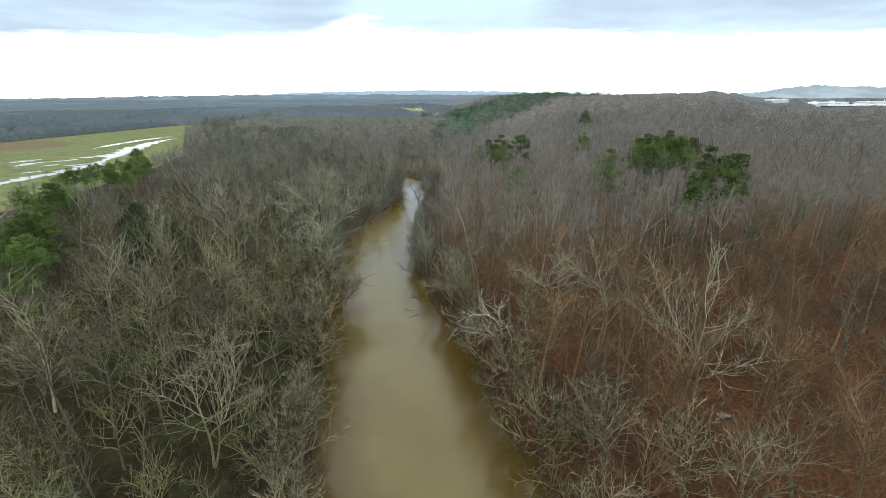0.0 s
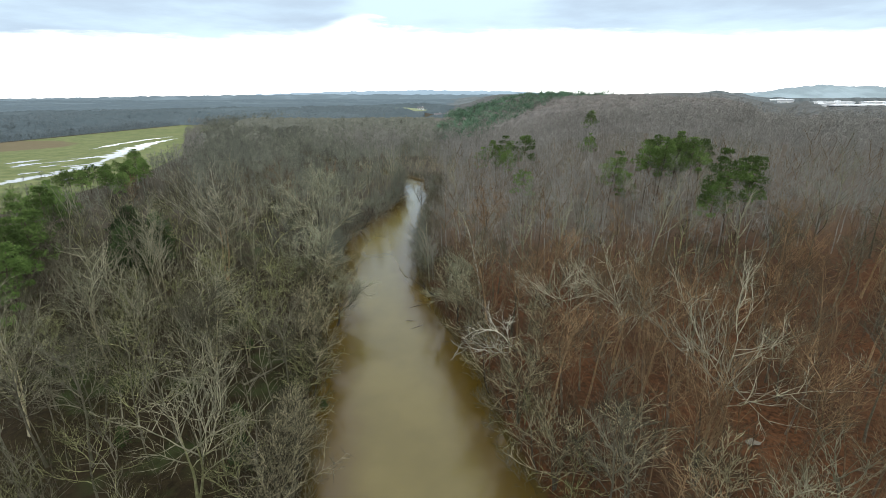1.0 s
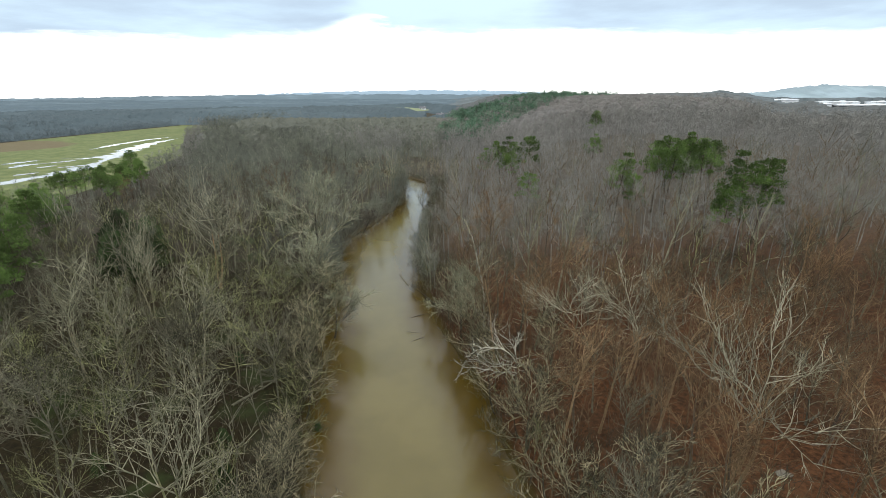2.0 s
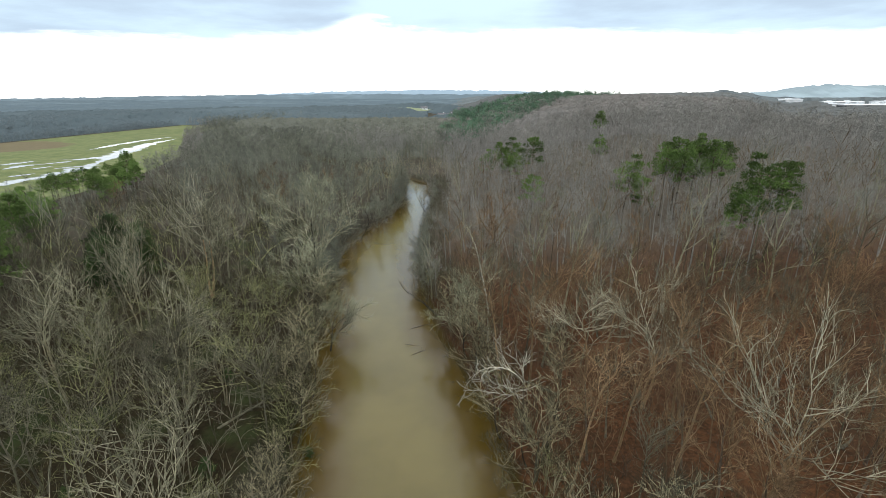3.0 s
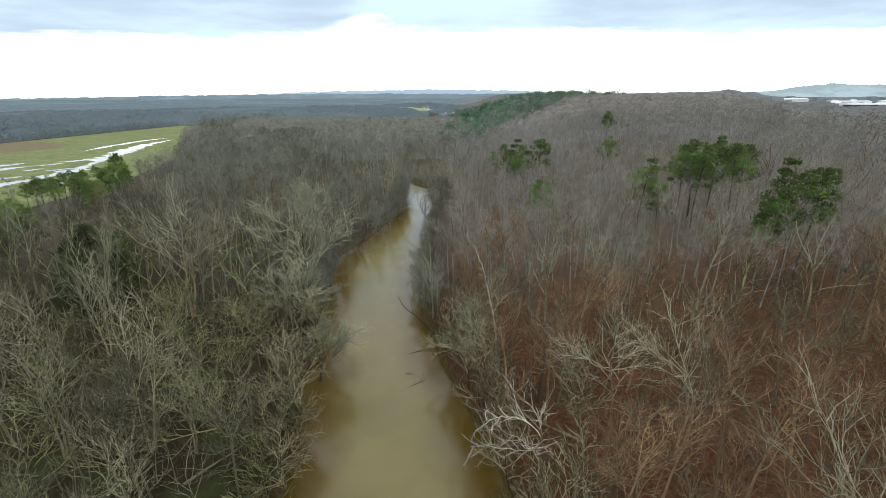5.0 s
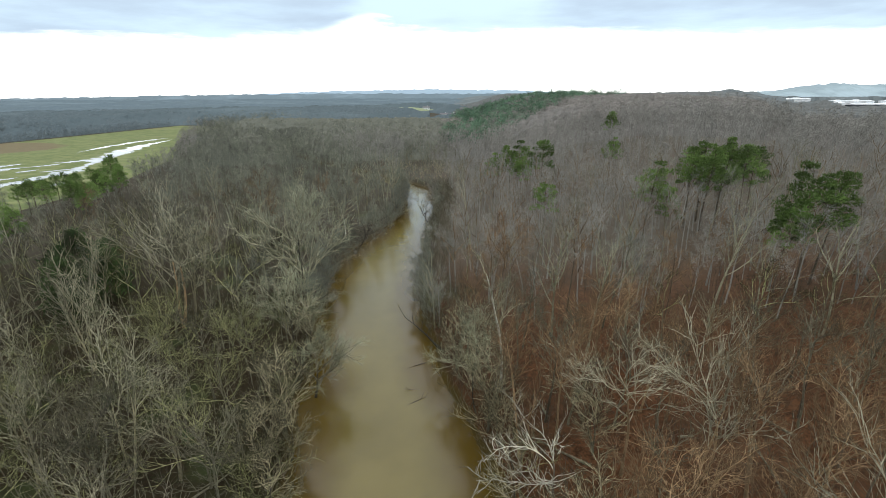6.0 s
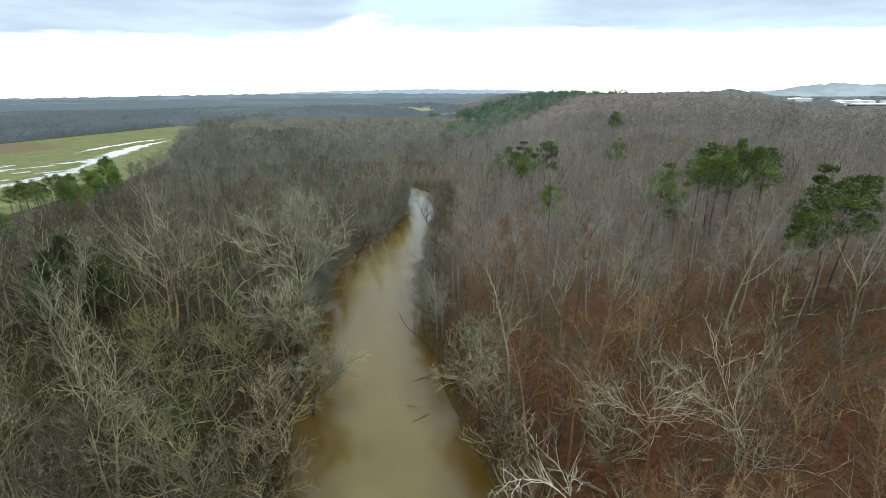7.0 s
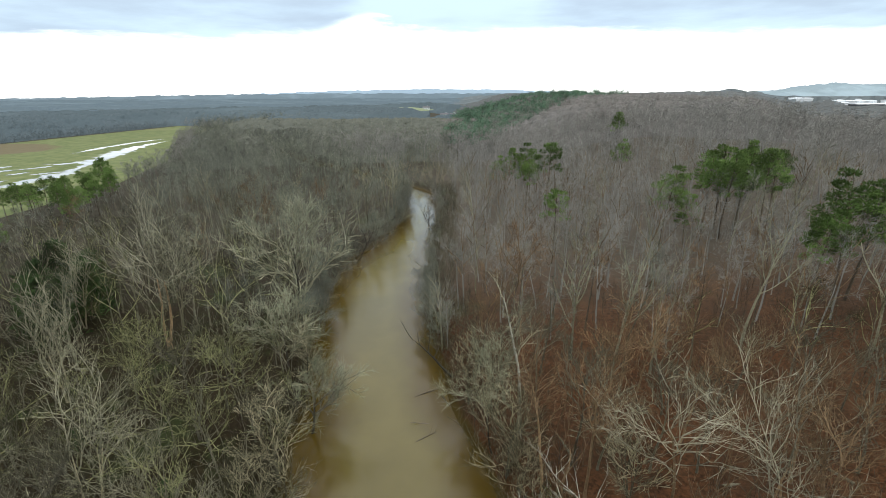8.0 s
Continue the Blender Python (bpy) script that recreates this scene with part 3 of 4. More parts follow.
def spots(x0, x1, y0, y1, cell, seed, keep=0.62):
    """Places of trees, well mixed, off the water and the field."""
    rg = np.random.RandomState(seed)
    xs, ys = np.meshgrid(np.arange(x0, x1, cell), np.arange(y0, y1, cell))
    xs = xs + rg.uniform(-keep, keep, xs.shape) * cell
    ys = ys + rg.uniform(-keep, keep, ys.shape) * cell
    xs, ys = xs.ravel(), ys.ravel()
    ok = (bank(xs, ys) > 1.2) & ~in_field(xs, ys)
    ok &= ~((ys > 140) & (ys < 275) & (xs > river_x(ys)) & (bank(xs, ys) < 8))
    ok &= ~((xs > -42) & (xs < -8) & (ys > 258) & (ys < 385))
    return xs[ok], ys[ok], rg


HEROES = [(5.4, 99, 9, 0.5, 1.0), (9.5, 72, 10, 3.05, 1.05), (33.5, 56.5, 6, 2.6, 1.25), (39.5, 41.5, 2, 3.0, 1.1), (-31.5, 48.5, 18, 2.0, 1.0), (-61, 119, 6, 4.0, 1.1), (-27.2, 99, 11, 0.1, 1.2),
          (-52, 60, 4, 1.2, 1.1), (-64, 78, 13, 5.2, 0.95), (45, 75, 3, 1.0, 0.95),
          (19.5, 80.5, 12, 0.3, 1.0), (28.5, 79, 6, 2.2, 0.85), (-44, 78, 13, 0.8, 1.0), (-46, 113, 2, 1.0, 0.75), (-34, 110.5, 14, 0.5, 1.9), (-39.5, 133, 14, 1.0, 1.6), (0.6, 99.5, 14, 2.0, 0.8), (20.8, 48.5, 15, 0.0, 1.45), (29, 44.5, 15, 1.0, 0.9),
          (48, 62, 3, 2.4, 0.9), (-62, 59, 13, 2.0, 1.0), (-13.5, 213, 17, 3.2, 1.0), (-17, 222, 16, 0.6, 0.8), (-37.6, 174, 17, 0.2, 1.1), (30, 72, 1, 2.0, 1.05), (17, 84, 15, 1.0, 0.8), (-62.6, 126, 13, 1.5, 1.05), (-68, 102, 13, 3.0, 0.95), (-84.7, 127, 13, 0.3, 0.9),
          (-49, 110, 7, 1.0, 1.1), (-36.5, 63, 2, 0.7, 0.9), (-55, 76, 13, 2.6, 0.9), (-37.5, 77.5, 13, 2.2, 0.75), (-37, 89.5, 5, 1.9, 0.95), (-44, 233, 13, 2.0, 0.8), (-39, 181, 16, 1.0, 1.3), (-69.5, 226, 13, 4.0, 0.8), (-41, 182, 9, 0.4, 0.6)]
near_x, near_y, rg = spots(-122, 128, 26, 150, 7.7, 11)
seen = (np.abs(near_x + 1) < 1.14 * near_y + 7) & (near_y > 28)
near_x, near_y = near_x[seen], near_y[seen]
NEAR_END = 110
order = np.argsort(near_y)
count = 0
for i in order:
    x, y = float(near_x[i]), float(near_y[i])
    if count >= 310 or y > NEAR_END or min(math.hypot(x - h[0], y - h[1]) for h in HEROES) < 4.5:
        continue
    left = x < river_x(y)
    d = bank(x, y)
    r = rg.rand()
    if d < 5 and r < 0.6:
        k = [7, 8, 0, 8][int(r * 6.6)]
    elif left:
        k = [4, 5, 5, 0, 2, 5, 0, 5][int(r * 8)]
    else:
        k = [1, 1, 3, 3, 1, 3, 1, 3, 0, 2][int(r * 10)] if y < 78 else [1, 3, 0, 3, 2, 0, 1, 0][int(r * 8)]
    plant(PATTERNS[k], x, y, rg.uniform(0, 6.28), rg.uniform(0.75, 1.12))
    count += 1
for x, y, k, turn, size in HEROES:
    plant(PATTERNS[k], x, y, turn, size)
# trees that lean out from both banks
for side in (-1, 1):
    y = 34.0
    while y < NEAR_END + 14:
        x = float(river_x(y) + side * (river_w(y) + rg.uniform(1.0, 3.0)))
        k = (8, 7, 8, 7, 15, 7, 8, 7, 7, 15)[int(rg.rand() * 10)]
        if min(math.hypot(x - h[0], y - h[1]) for h in HEROES) > 3.0 and math.hypot(x + 27.2, y - 97.5) > 5.5 and not (side > 0 and 107 < y < 121):
            plant(PATTERNS[k], x, y, (3.14 if side > 0 else 0.0) + rg.uniform(-0.7, 0.7), rg.uniform(0.6, 1.0))
        y += rg.uniform(2.6, 4.8)


# the wood farther off: one mass for each kind of tree
def mass(name, label, patterns, xs, ys, sizes, turns, mats):
    """Many trees that nobody could count, joined."""
    V, F, I, base = [], [], [], 0
    packs = []
    for tr, limbs, cr in patterns:
        v, f, m = [], [], []
        for (a, b), k in [(tr, 0)] + [(q, 1) for q in limbs] + [(cr, 2)]:
            f += [tuple(j + len(v) for j in t) for t in b]
            v += a
            m += [k] * len(b)
        packs.append((np.array([tuple(q) for q in v]), np.array(f), np.array(m)))
    zs = land(xs, ys)
    for i in range(len(xs)):
        v, f, m = packs[i % len(packs)]
        c, s = math.cos(turns[i]), math.sin(turns[i])
        k = sizes[i]
        q = np.stack([(v[:, 0] * c - v[:, 1] * s) * k + xs[i], (v[:, 0] * s + v[:, 1] * c) * k + ys[i], v[:, 2] * k + zs[i]], 1)
        V.append(q.astype(np.float32))
        F.append(f + base)
        I.append(m)
        base += len(v)
    return tagged(new(name, arrays(name, np.concatenate(V), np.concatenate(F), mats, np.concatenate(I))), label, "trees", kind="stuff")


def set_of(seeds, height, **k):
    return [haze_tree(s, height=height + s % 3, **k) for s in seeds]


GREYS = set_of((21, 22, 23), 20, spread=7.0, r0=0.20)
BROWNS = set_of((31, 32, 33), 21, spread=6.0, r0=0.18, low=0.5)
OLIVES = set_of((41, 42, 43), 18, spread=7.5, r0=0.20, rise=0.7)
BROOMS = set_of((25, 26, 27), 21, spread=8.5, r0=0.24, limbs=8, subs=4, sprays=6, rise=1.3)
LEANING = set_of((45, 46), 12, spread=6.0, r0=0.16, limbs=7, lean=0.3, low=0.3, twig_l=1.6)
FAR_GREYS = set_of((121, 122, 123), 20, spread=7.0, r0=0.20, limbs=5, subs=2, sprays=10, twig_w=0.065, twig_l=2.4)
FAR_BROWNS = set_of((131, 132, 133), 21, spread=6.5, r0=0.18, limbs=5, subs=2, sprays=6, low=0.5, twig_w=0.095, twig_l=2.4)

by_ = np.arange(NEAR_END + 12, 300, 0.95)
rg = np.random.RandomState(5)
by_ = by_ + rg.uniform(-1, 1, len(by_))
bs_ = np.where(np.arange(len(by_)) % 2 == 0, 1, -1)
short = np.where((bs_ > 0) & (by_ > 150), 0.55, 1.0)
bx_ = river_x(by_) + bs_ * (river_w(by_) + rg.uniform(0.3, 4.5, len(by_)))
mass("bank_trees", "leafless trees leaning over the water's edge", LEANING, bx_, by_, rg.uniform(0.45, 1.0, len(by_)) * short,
     np.where(bs_ > 0, 3.14, 0.0) + rg.uniform(-0.7, 0.7, len(by_)), [BARK_DARK, BARK_GREY, TWIG_VALLEY_HAZED])

mx, my, rg = spots(-330, 420, 60, 420, 7.4, 12)
ok = (np.abs(mx + 1) < 1.06 * my + 10) & ((my > NEAR_END) | (np.abs(mx) > 118)) & (np.hypot(mx, my) < 415)
mx, my = mx[ok], my[ok]
ex_, ey_, _ = spots(-95, 95, -70, 27, 9.0, 17)
mx, my = np.concatenate([mx, ex_]), np.concatenate([my, ey_])
pick = rg.rand(len(mx)) + 0.35 * (mx < river_x(my))
edge_tree = np.where(in_field(mx - 34, my) | in_field(mx - 22, my + 25) | in_field(mx - 10, my), 0.62, 1.0)
# the wood stays low in front of the pines beside the pasture
edge_tree = np.where((mx < -120) & (my < 262) & (np.abs(mx + 0.62 * my + 22) < 34), np.minimum(edge_tree, 0.5), edge_tree)
upland = (mx > river_x(my)) & (my > 116 + 14 * rg.rand(len(mx)))
pale = rg.rand(len(mx)) < np.where(mx < river_x(my), 0.20, 0.17)
deep = np.hypot(mx, my) > 255
# darker twigs on this stretch: its shade is put into their colour
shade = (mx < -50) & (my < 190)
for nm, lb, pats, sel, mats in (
        ("hardwood_trees", "leafless grey hardwoods of the valley wood", GREYS, ~pale & ~upland & ~deep & ~shade & (pick > 0.42) & (pick <= 0.8), [BARK_GREY, BARK_GREY, TWIG_VALLEY_HAZED]),
        ("dark_hardwood_trees", "leafless hardwoods below the pasture pines, shade coloured into the twigs", GREYS, ~pale & ~deep & shade & (pick > 0.42) & (pick <= 0.8), [BARK_GREY, BARK_GREY, TWIG_GREY]),
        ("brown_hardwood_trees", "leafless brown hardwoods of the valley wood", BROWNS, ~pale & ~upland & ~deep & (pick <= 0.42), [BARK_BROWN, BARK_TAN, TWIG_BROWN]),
        ("olive_hardwood_trees", "leafless olive-grey hardwoods of the valley wood", OLIVES, ~pale & ~upland & ~deep & (pick > 0.8) & (my > 165), [BARK_GREY, BARK_GREY, TWIG_VALLEY_HAZED]),
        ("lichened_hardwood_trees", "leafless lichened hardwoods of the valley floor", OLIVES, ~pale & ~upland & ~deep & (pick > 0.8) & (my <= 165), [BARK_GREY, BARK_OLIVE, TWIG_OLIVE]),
        ("upland_hardwood_trees", "leafless mauve-grey hardwoods on the rising ground", GREYS, ~pale & upland & ~deep & (pick > 0.5), [TWIG_UPLAND_HAZED, BARK_TAN, TWIG_UPLAND_HAZED]),
        ("slender_hardwood_trees", "slender leafless mauve-grey hardwoods on the rising ground", BROWNS, ~pale & upland & ~deep & (pick <= 0.5), [TWIG_UPLAND_HAZED, BARK_TAN, TWIG_UPLAND_HAZED]),
        ("far_valley_trees", "leafless grey hardwoods far along the valley floor", FAR_GREYS, ~upland & deep, [TWIG_VALLEY_HAZED, TWIG_VALLEY_HAZED, TWIG_VALLEY_HAZED]),
        ("far_upland_trees", "leafless mauve-grey hardwoods far up the rise", FAR_BROWNS, upland & deep, [TWIG_UPLAND_HAZED, TWIG_UPLAND_HAZED, TWIG_UPLAND_HAZED]),
        ("pale_sycamore_trees", "pale-limbed sycamores scattered through the wood", BROOMS, pale & ~deep, [BARK_PALE, BARK_PALE, TWIG_VALLEY_HAZED])):
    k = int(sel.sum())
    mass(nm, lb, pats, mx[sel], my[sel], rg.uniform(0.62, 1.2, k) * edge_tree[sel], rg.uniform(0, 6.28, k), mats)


# thin young trees between the great ones
tx, ty, rg = spots(-100, 112, 30, 116, 7.4, 18)
ok = np.abs(tx + 1) < 1.14 * ty + 5
tx, ty = tx[ok], ty[ok]
poles = [grow(seed=s, sides=(4, 3, 2), segs=(6, 4, 2), twig_w=0.016, twig_l=1.3, height=17 + s % 4, spread=3.4, r0=0.11, limbs=7, branches=4, twigs=5, low=0.5, rise=0.8) for s in (91, 92, 93)]
west = tx < river_x(ty)
for nm, lb, sel, mats in (("pole_trees", "thin young leafless trees with olive bark", west, [BARK_GREY, BARK_GREY, TWIG_OLIVE]),
                          ("slender_trees", "thin young leafless trees over the leaf litter", ~west, [BARK_TAN, BARK_TAN, TWIG_BROWN])):
    k = int(sel.sum())
    mass(nm, lb, poles, tx[sel], ty[sel], rg.uniform(0.7, 1.2, k), rg.uniform(0, 6.28, k), mats)


# brush and saplings under the near trees
bx, by, rg = spots(-115, 110, 28, 150, 4.6, 16)
ok = (np.abs(bx + 1) < 1.14 * by + 4) & (rg.rand(len(bx)) < np.where(bx < river_x(by), 0.9, np.where(bank(bx, by) < 7, 0.9, 0.75)))
bx, by = bx[ok], by[ok]
brush = [grow(seed=s, sides=(3, 3, 2), segs=(3, 2, 1), twig_w=0.02, twig_l=1.4, height=6.5, spread=3.2, r0=0.06, limbs=6, branches=3, twigs=4, low=0.08, rise=0.7) for s in (81, 82, 83)]
by2 = np.concatenate([np.arange(30, 140, 0.45), np.arange(140, 282, 0.8)])
by2 = by2 + rg.uniform(-0.5, 0.5, len(by2))
sd2 = np.where(rg.rand(len(by2)) < 0.5, 1, -1)
bx2 = river_x(by2) + sd2 * (river_w(by2) + rg.uniform(-0.6, 2.6, len(by2)))
# the water's edge lies open before the dark-trunked tree
bx2 = bx2 + 1.3 * ((sd2 > 0) & (by2 > 84) & (by2 < 124))
bare = (sd2 < 0) & (np.abs(by2 - 96.5) < 3.5)
bx2, by2, sd2 = bx2[~bare], by2[~bare], sd2[~bare]
arch = [grow(seed=s, sides=(3, 3, 2), segs=(3, 2, 1), twig_w=0.02, twig_l=1.3, height=5.5, spread=3.4, r0=0.05, limbs=6, branches=3, twigs=4, low=0.06, rise=0.5, lean=0.6) for s in (84, 85, 86)]
size2 = rg.uniform(0.4, 0.95, len(by2)) * np.where((by2 > 130) & (sd2 < 0), 1.35, 1.0)
turn2 = np.where(sd2 > 0, 3.14, 0.0) + rg.uniform(-1.0, 1.0, len(by2)) * np.where(by2 < 135, 1, 3)
for nm, lb, sel, mats in (("bank_brush", "olive-brown brush trailing over the water's edge", by2 < 135, [BARK_BROWN, BARK_GREY, TWIG_OLIVE]),
                          ("bank_thicket", "grey brush trailing over the water's edge", (by2 >= 135) & (sd2 < 0), [BARK_BROWN, BARK_GREY, TWIG_VALLEY_HAZED]),
                          ("mauve_thicket", "mauve-grey brush along the foot of the rise", (by2 >= 135) & (sd2 > 0), [BARK_BROWN, BARK_GREY, TWIG_UPLAND_HAZED])):
    mass(nm, lb, arch if nm == "bank_brush" else set_of((86, 87, 88), 6, spread=3.4, r0=0.08, limbs=5, subs=2, sprays=9, low=0.08, rise=0.6, twig_w=0.03, twig_l=1.4),
         bx2[sel], by2[sel], size2[sel], turn2[sel], mats)
by3 = rg.uniform(118, 275, 150)
bx3 = river_x(by3) + river_w(by3) + rg.uniform(1.0, 9.0, 150)
mass("bank_shrubs", "low grey shrubs along the river bank", brush, bx3, by3, rg.uniform(0.7, 1.5, 150), rg.uniform(0, 6.28, 150), [BARK_BROWN, BARK_GREY, TWIG_GREY])
# thicket on the outside of the bend
hx, hy = rg.uniform(-50, 0, 300), rg.uniform(264, 345, 300)
ok = bank(hx, hy) > 0.5
hx, hy = hx[ok], hy[ok]
mass("bend_thicket", "grey thicket at the bend of the river", brush, hx, hy, rg.uniform(0.6, 1.1, len(hx)) * (0.35 + (hy - 264) / 100), rg.uniform(0, 6.28, len(hx)), [BARK_GREY, BARK_LIMB, TWIG_UPLAND_HAZED])
lx, ly = rg.uniform(-44, -6, 90), rg.uniform(322, 388, 90)
mass("low_bend_trees", "low grey trees beyond the bend of the river", FAR_GREYS, lx, ly, 0.3 + 0.35 * (ly - 322) / 66 + rg.uniform(0, 0.12, 90), rg.uniform(0, 6.28, 90), [BARK_GREY, BARK_GREY, TWIG_VALLEY_HAZED])
west = bx < river_x(by)
for nm, lb, sel, tm in (("brush", "tangled olive brush under the trees", west, TWIG_BRUSH), ("saplings", "thin brown saplings over the leaf litter", ~west, TWIG_RUSSET)):
    k = int(sel.sum())
    mass(nm, lb, brush, bx[sel], by[sel], rg.uniform(0.5, 1.2, k), rg.uniform(0, 6.28, k), [BARK_BROWN, BARK_BROWN, tm])


# pines
def pine_shape(seed, height=25, whorls=6, arms=5, blades=150, tuft=1.62, needle=0.52, width=0.125, low=0.49):
    """A pine with a rounded crown: limbs in loose whorls, each ending in a domed tuft of needles."""
    rg = random.Random(seed)
    tv, tf, lv, lf, cv, cf = [], [], [], [], [], []
    trunk = stem(rg, Vector((0, 0, -0.8)), Vector((0, 0, 1)), height * 0.93, 7, 0.05, 0.05)
    tube(tv, tf, trunk, [0.26 * (1 - i / 7) + 0.05 for i in range(8)], 5)
    for w in range(whorls):
        g = (w + 0.5) / whorls
        prof = (1.25 - 0.15 * g) * (1 - g ** 1.9) ** 0.6
        for j in range(arms if w < whorls - 1 else 2):
            p, _ = along(trunk, min(low + (1 - low) * (g + rg.uniform(-0.45, 0.45) / whorls), 0.99))
            a = j * 6.283 / arms + w * 2.4 + rg.uniform(-0.4, 0.4)
            ln = 4.2 * prof * rg.uniform(0.5, 1.1) + 0.4
            pts = stem(rg, p, Vector((math.cos(a), math.sin(a), 0.2 + 0.7 * g * g)), ln, 3, 0.14, 0.10)
            tube(lv, lf, pts, [0.07, 0.05, 0.035, 0.02], 3)
            r = tuft * rg.uniform(0.7, 1.2) * (0.75 + 0.5 * (1 - abs(2 * g - 1)))
            for _ in range(blades):
                d = rnd(rg).normalized()
                d.z = d.z * 0.8 + 0.25
                q = pts[-1] + Vector((d.x * r, d.y * r, d.z * r * 0.7)) * rg.uniform(0.45, 1.0)
                blade(cv, cf, q, q + (d + rnd(rg, 0.6)).normalized() * needle * rg.uniform(0.6, 1.2), width, rg)
    return (tv, tf), [(lv, lf)], (cv, cf)


def pine(seed, **k):
    (tv, tf), limbs, (cv, cf) = pine_shape(seed, **k)
    root = tagged(new("pine_tree"), "tall green pine with a rounded needle crown", "tree", "pines in the wood")
    lv, lf = limbs[0]
    wood = tf + [tuple(j + len(tv) for j in t) for t in lf]
    part("trunk", arrays("trunk", tv + lv, wood, [BARK_BROWN], smooth=True), root)
    part("needles", arrays("needles", cv, cf, [NEEDLES]), root, "deep green needle clumps")
    return root


PINES = [pine(s, height=25 + s % 3) for s in (51, 52, 53)]
FIELD_PINES = [pine(s, height=25, blades=75, needle=0.8, width=0.15) for s in (54, 55)]
PINE_SPOTS = [(76, 181, 1.12), (82, 184, 1.08), (79, 190, 1.1), (87, 180, 1), (84, 188, 1.05), (93, 186, 0.9), (73, 186, 1),
              (76, 134, 1.1), (81, 137, 1), (71, 134, 0.85),
              (56, 176, 0.95), (60, 169, 0.7), (20, 242, 0.95), (27, 247, 1), (33, 240, 1), (24, 236, 0.8), (13, 246, 0.8), (25, 178, 0.75), (90, 331, 0.9), (70, 262, 0.8),
              (-181, 262, 0.78), (-176, 258, 0.81), (-186, 256, 0.73), (-170, 252, 0.81), (-164, 243, 0.81), (-158, 237, 0.78), (-168, 238, 0.78), (-154, 222, 0.78), (-160, 214, 0.76), (-149, 205, 0.76), (-143, 196, 0.76),
              (-173, 246, 0.76), (-178, 250, 0.7), (-163, 229, 0.76), (-158, 227, 0.73), (-152, 213, 0.73), (-188, 223, 0.73), (-184, 219, 0.73), (-186, 214, 0.68), (-181, 213, 0.7), (-160, 165, 0.81), (-148, 170, 0.81), (-140, 150, 0.85), (-134, 158, 0.84),
              (-118, 132, 0.85), (-112, 124, 0.9), (-122, 140, 0.85), (-92, 92, 0.85), (-86, 86, 0.8), (-98, 97, 0.85), (-80, 76, 0.75), (-105, 112, 0.85), (-96, 104, 0.8),
              (-170, 226, 0.8), (-178, 235, 0.78), (-164, 217, 0.8), (-174, 217, 0.78), (-184, 231, 0.74), (-158, 208, 0.82), (-168, 208, 0.8), (-181, 222, 0.76), (-187, 240, 0.72)]
placed = []
for i, (x, y, size) in enumerate(PINE_SPOTS):
    src = FIELD_PINES[i % 2] if x < -130 else PINES[i % 3]
    m = stand(x, y, i * 1.3, size)
    if src in placed:
        copy_thing(src, m)
    else:
        src.matrix_basis = m
        placed.append(src)

px_, py_, rg = spots(-20, 330, 385, 840, 10, 14)
ridge = (px_ > -8 + 30 * np.sin(py_ / 40) * 0.3) & (px_ < 14 + (py_ - 385) * 0.56) & (rg.rand(len(px_)) < 0.85)
px_, py_ = px_[ridge], py_[ridge]
small_pines = [pine_shape(s, height=25, whorls=3, arms=4, blades=17, tuft=2.5, needle=1.6, width=0.27, low=0.5) for s in (61, 62, 63)]
small_pines = [(t, [([], [])], c) for t, _, c in small_pines]
mass("pine_trees", "dense stand of green pines along the ridge", small_pines, px_, py_, rg.uniform(0.8, 1.1, len(px_)), rg.uniform(0, 6.28, len(px_)), [BARK_BROWN, BARK_BROWN, NEEDLES_HAZED])


# ---- far woods: the closed canopy seen from above ----
def crowns(x, y, cell, seed):
    """Domes of neighbouring crowns, 0 to 1."""
    u, v = x / cell, y / cell
    iu, iv = np.floor(u), np.floor(v)
    best = np.zeros_like(u)
    for a in (-1, 0, 1):
        for b in (-1, 0, 1):
            jx, jy = iu + a, iv + b
            ox, oy = jx + hash2(jx, jy, seed), jy + hash2(jx, jy, seed + 1)
            tall = 0.55 + 0.45 * hash2(jx, jy, seed + 2)
            best = np.maximum(best, tall * np.clip(1 - ((u - ox) ** 2 + (v - oy) ** 2) / 0.75, 0, 1) ** 0.7)
    return best


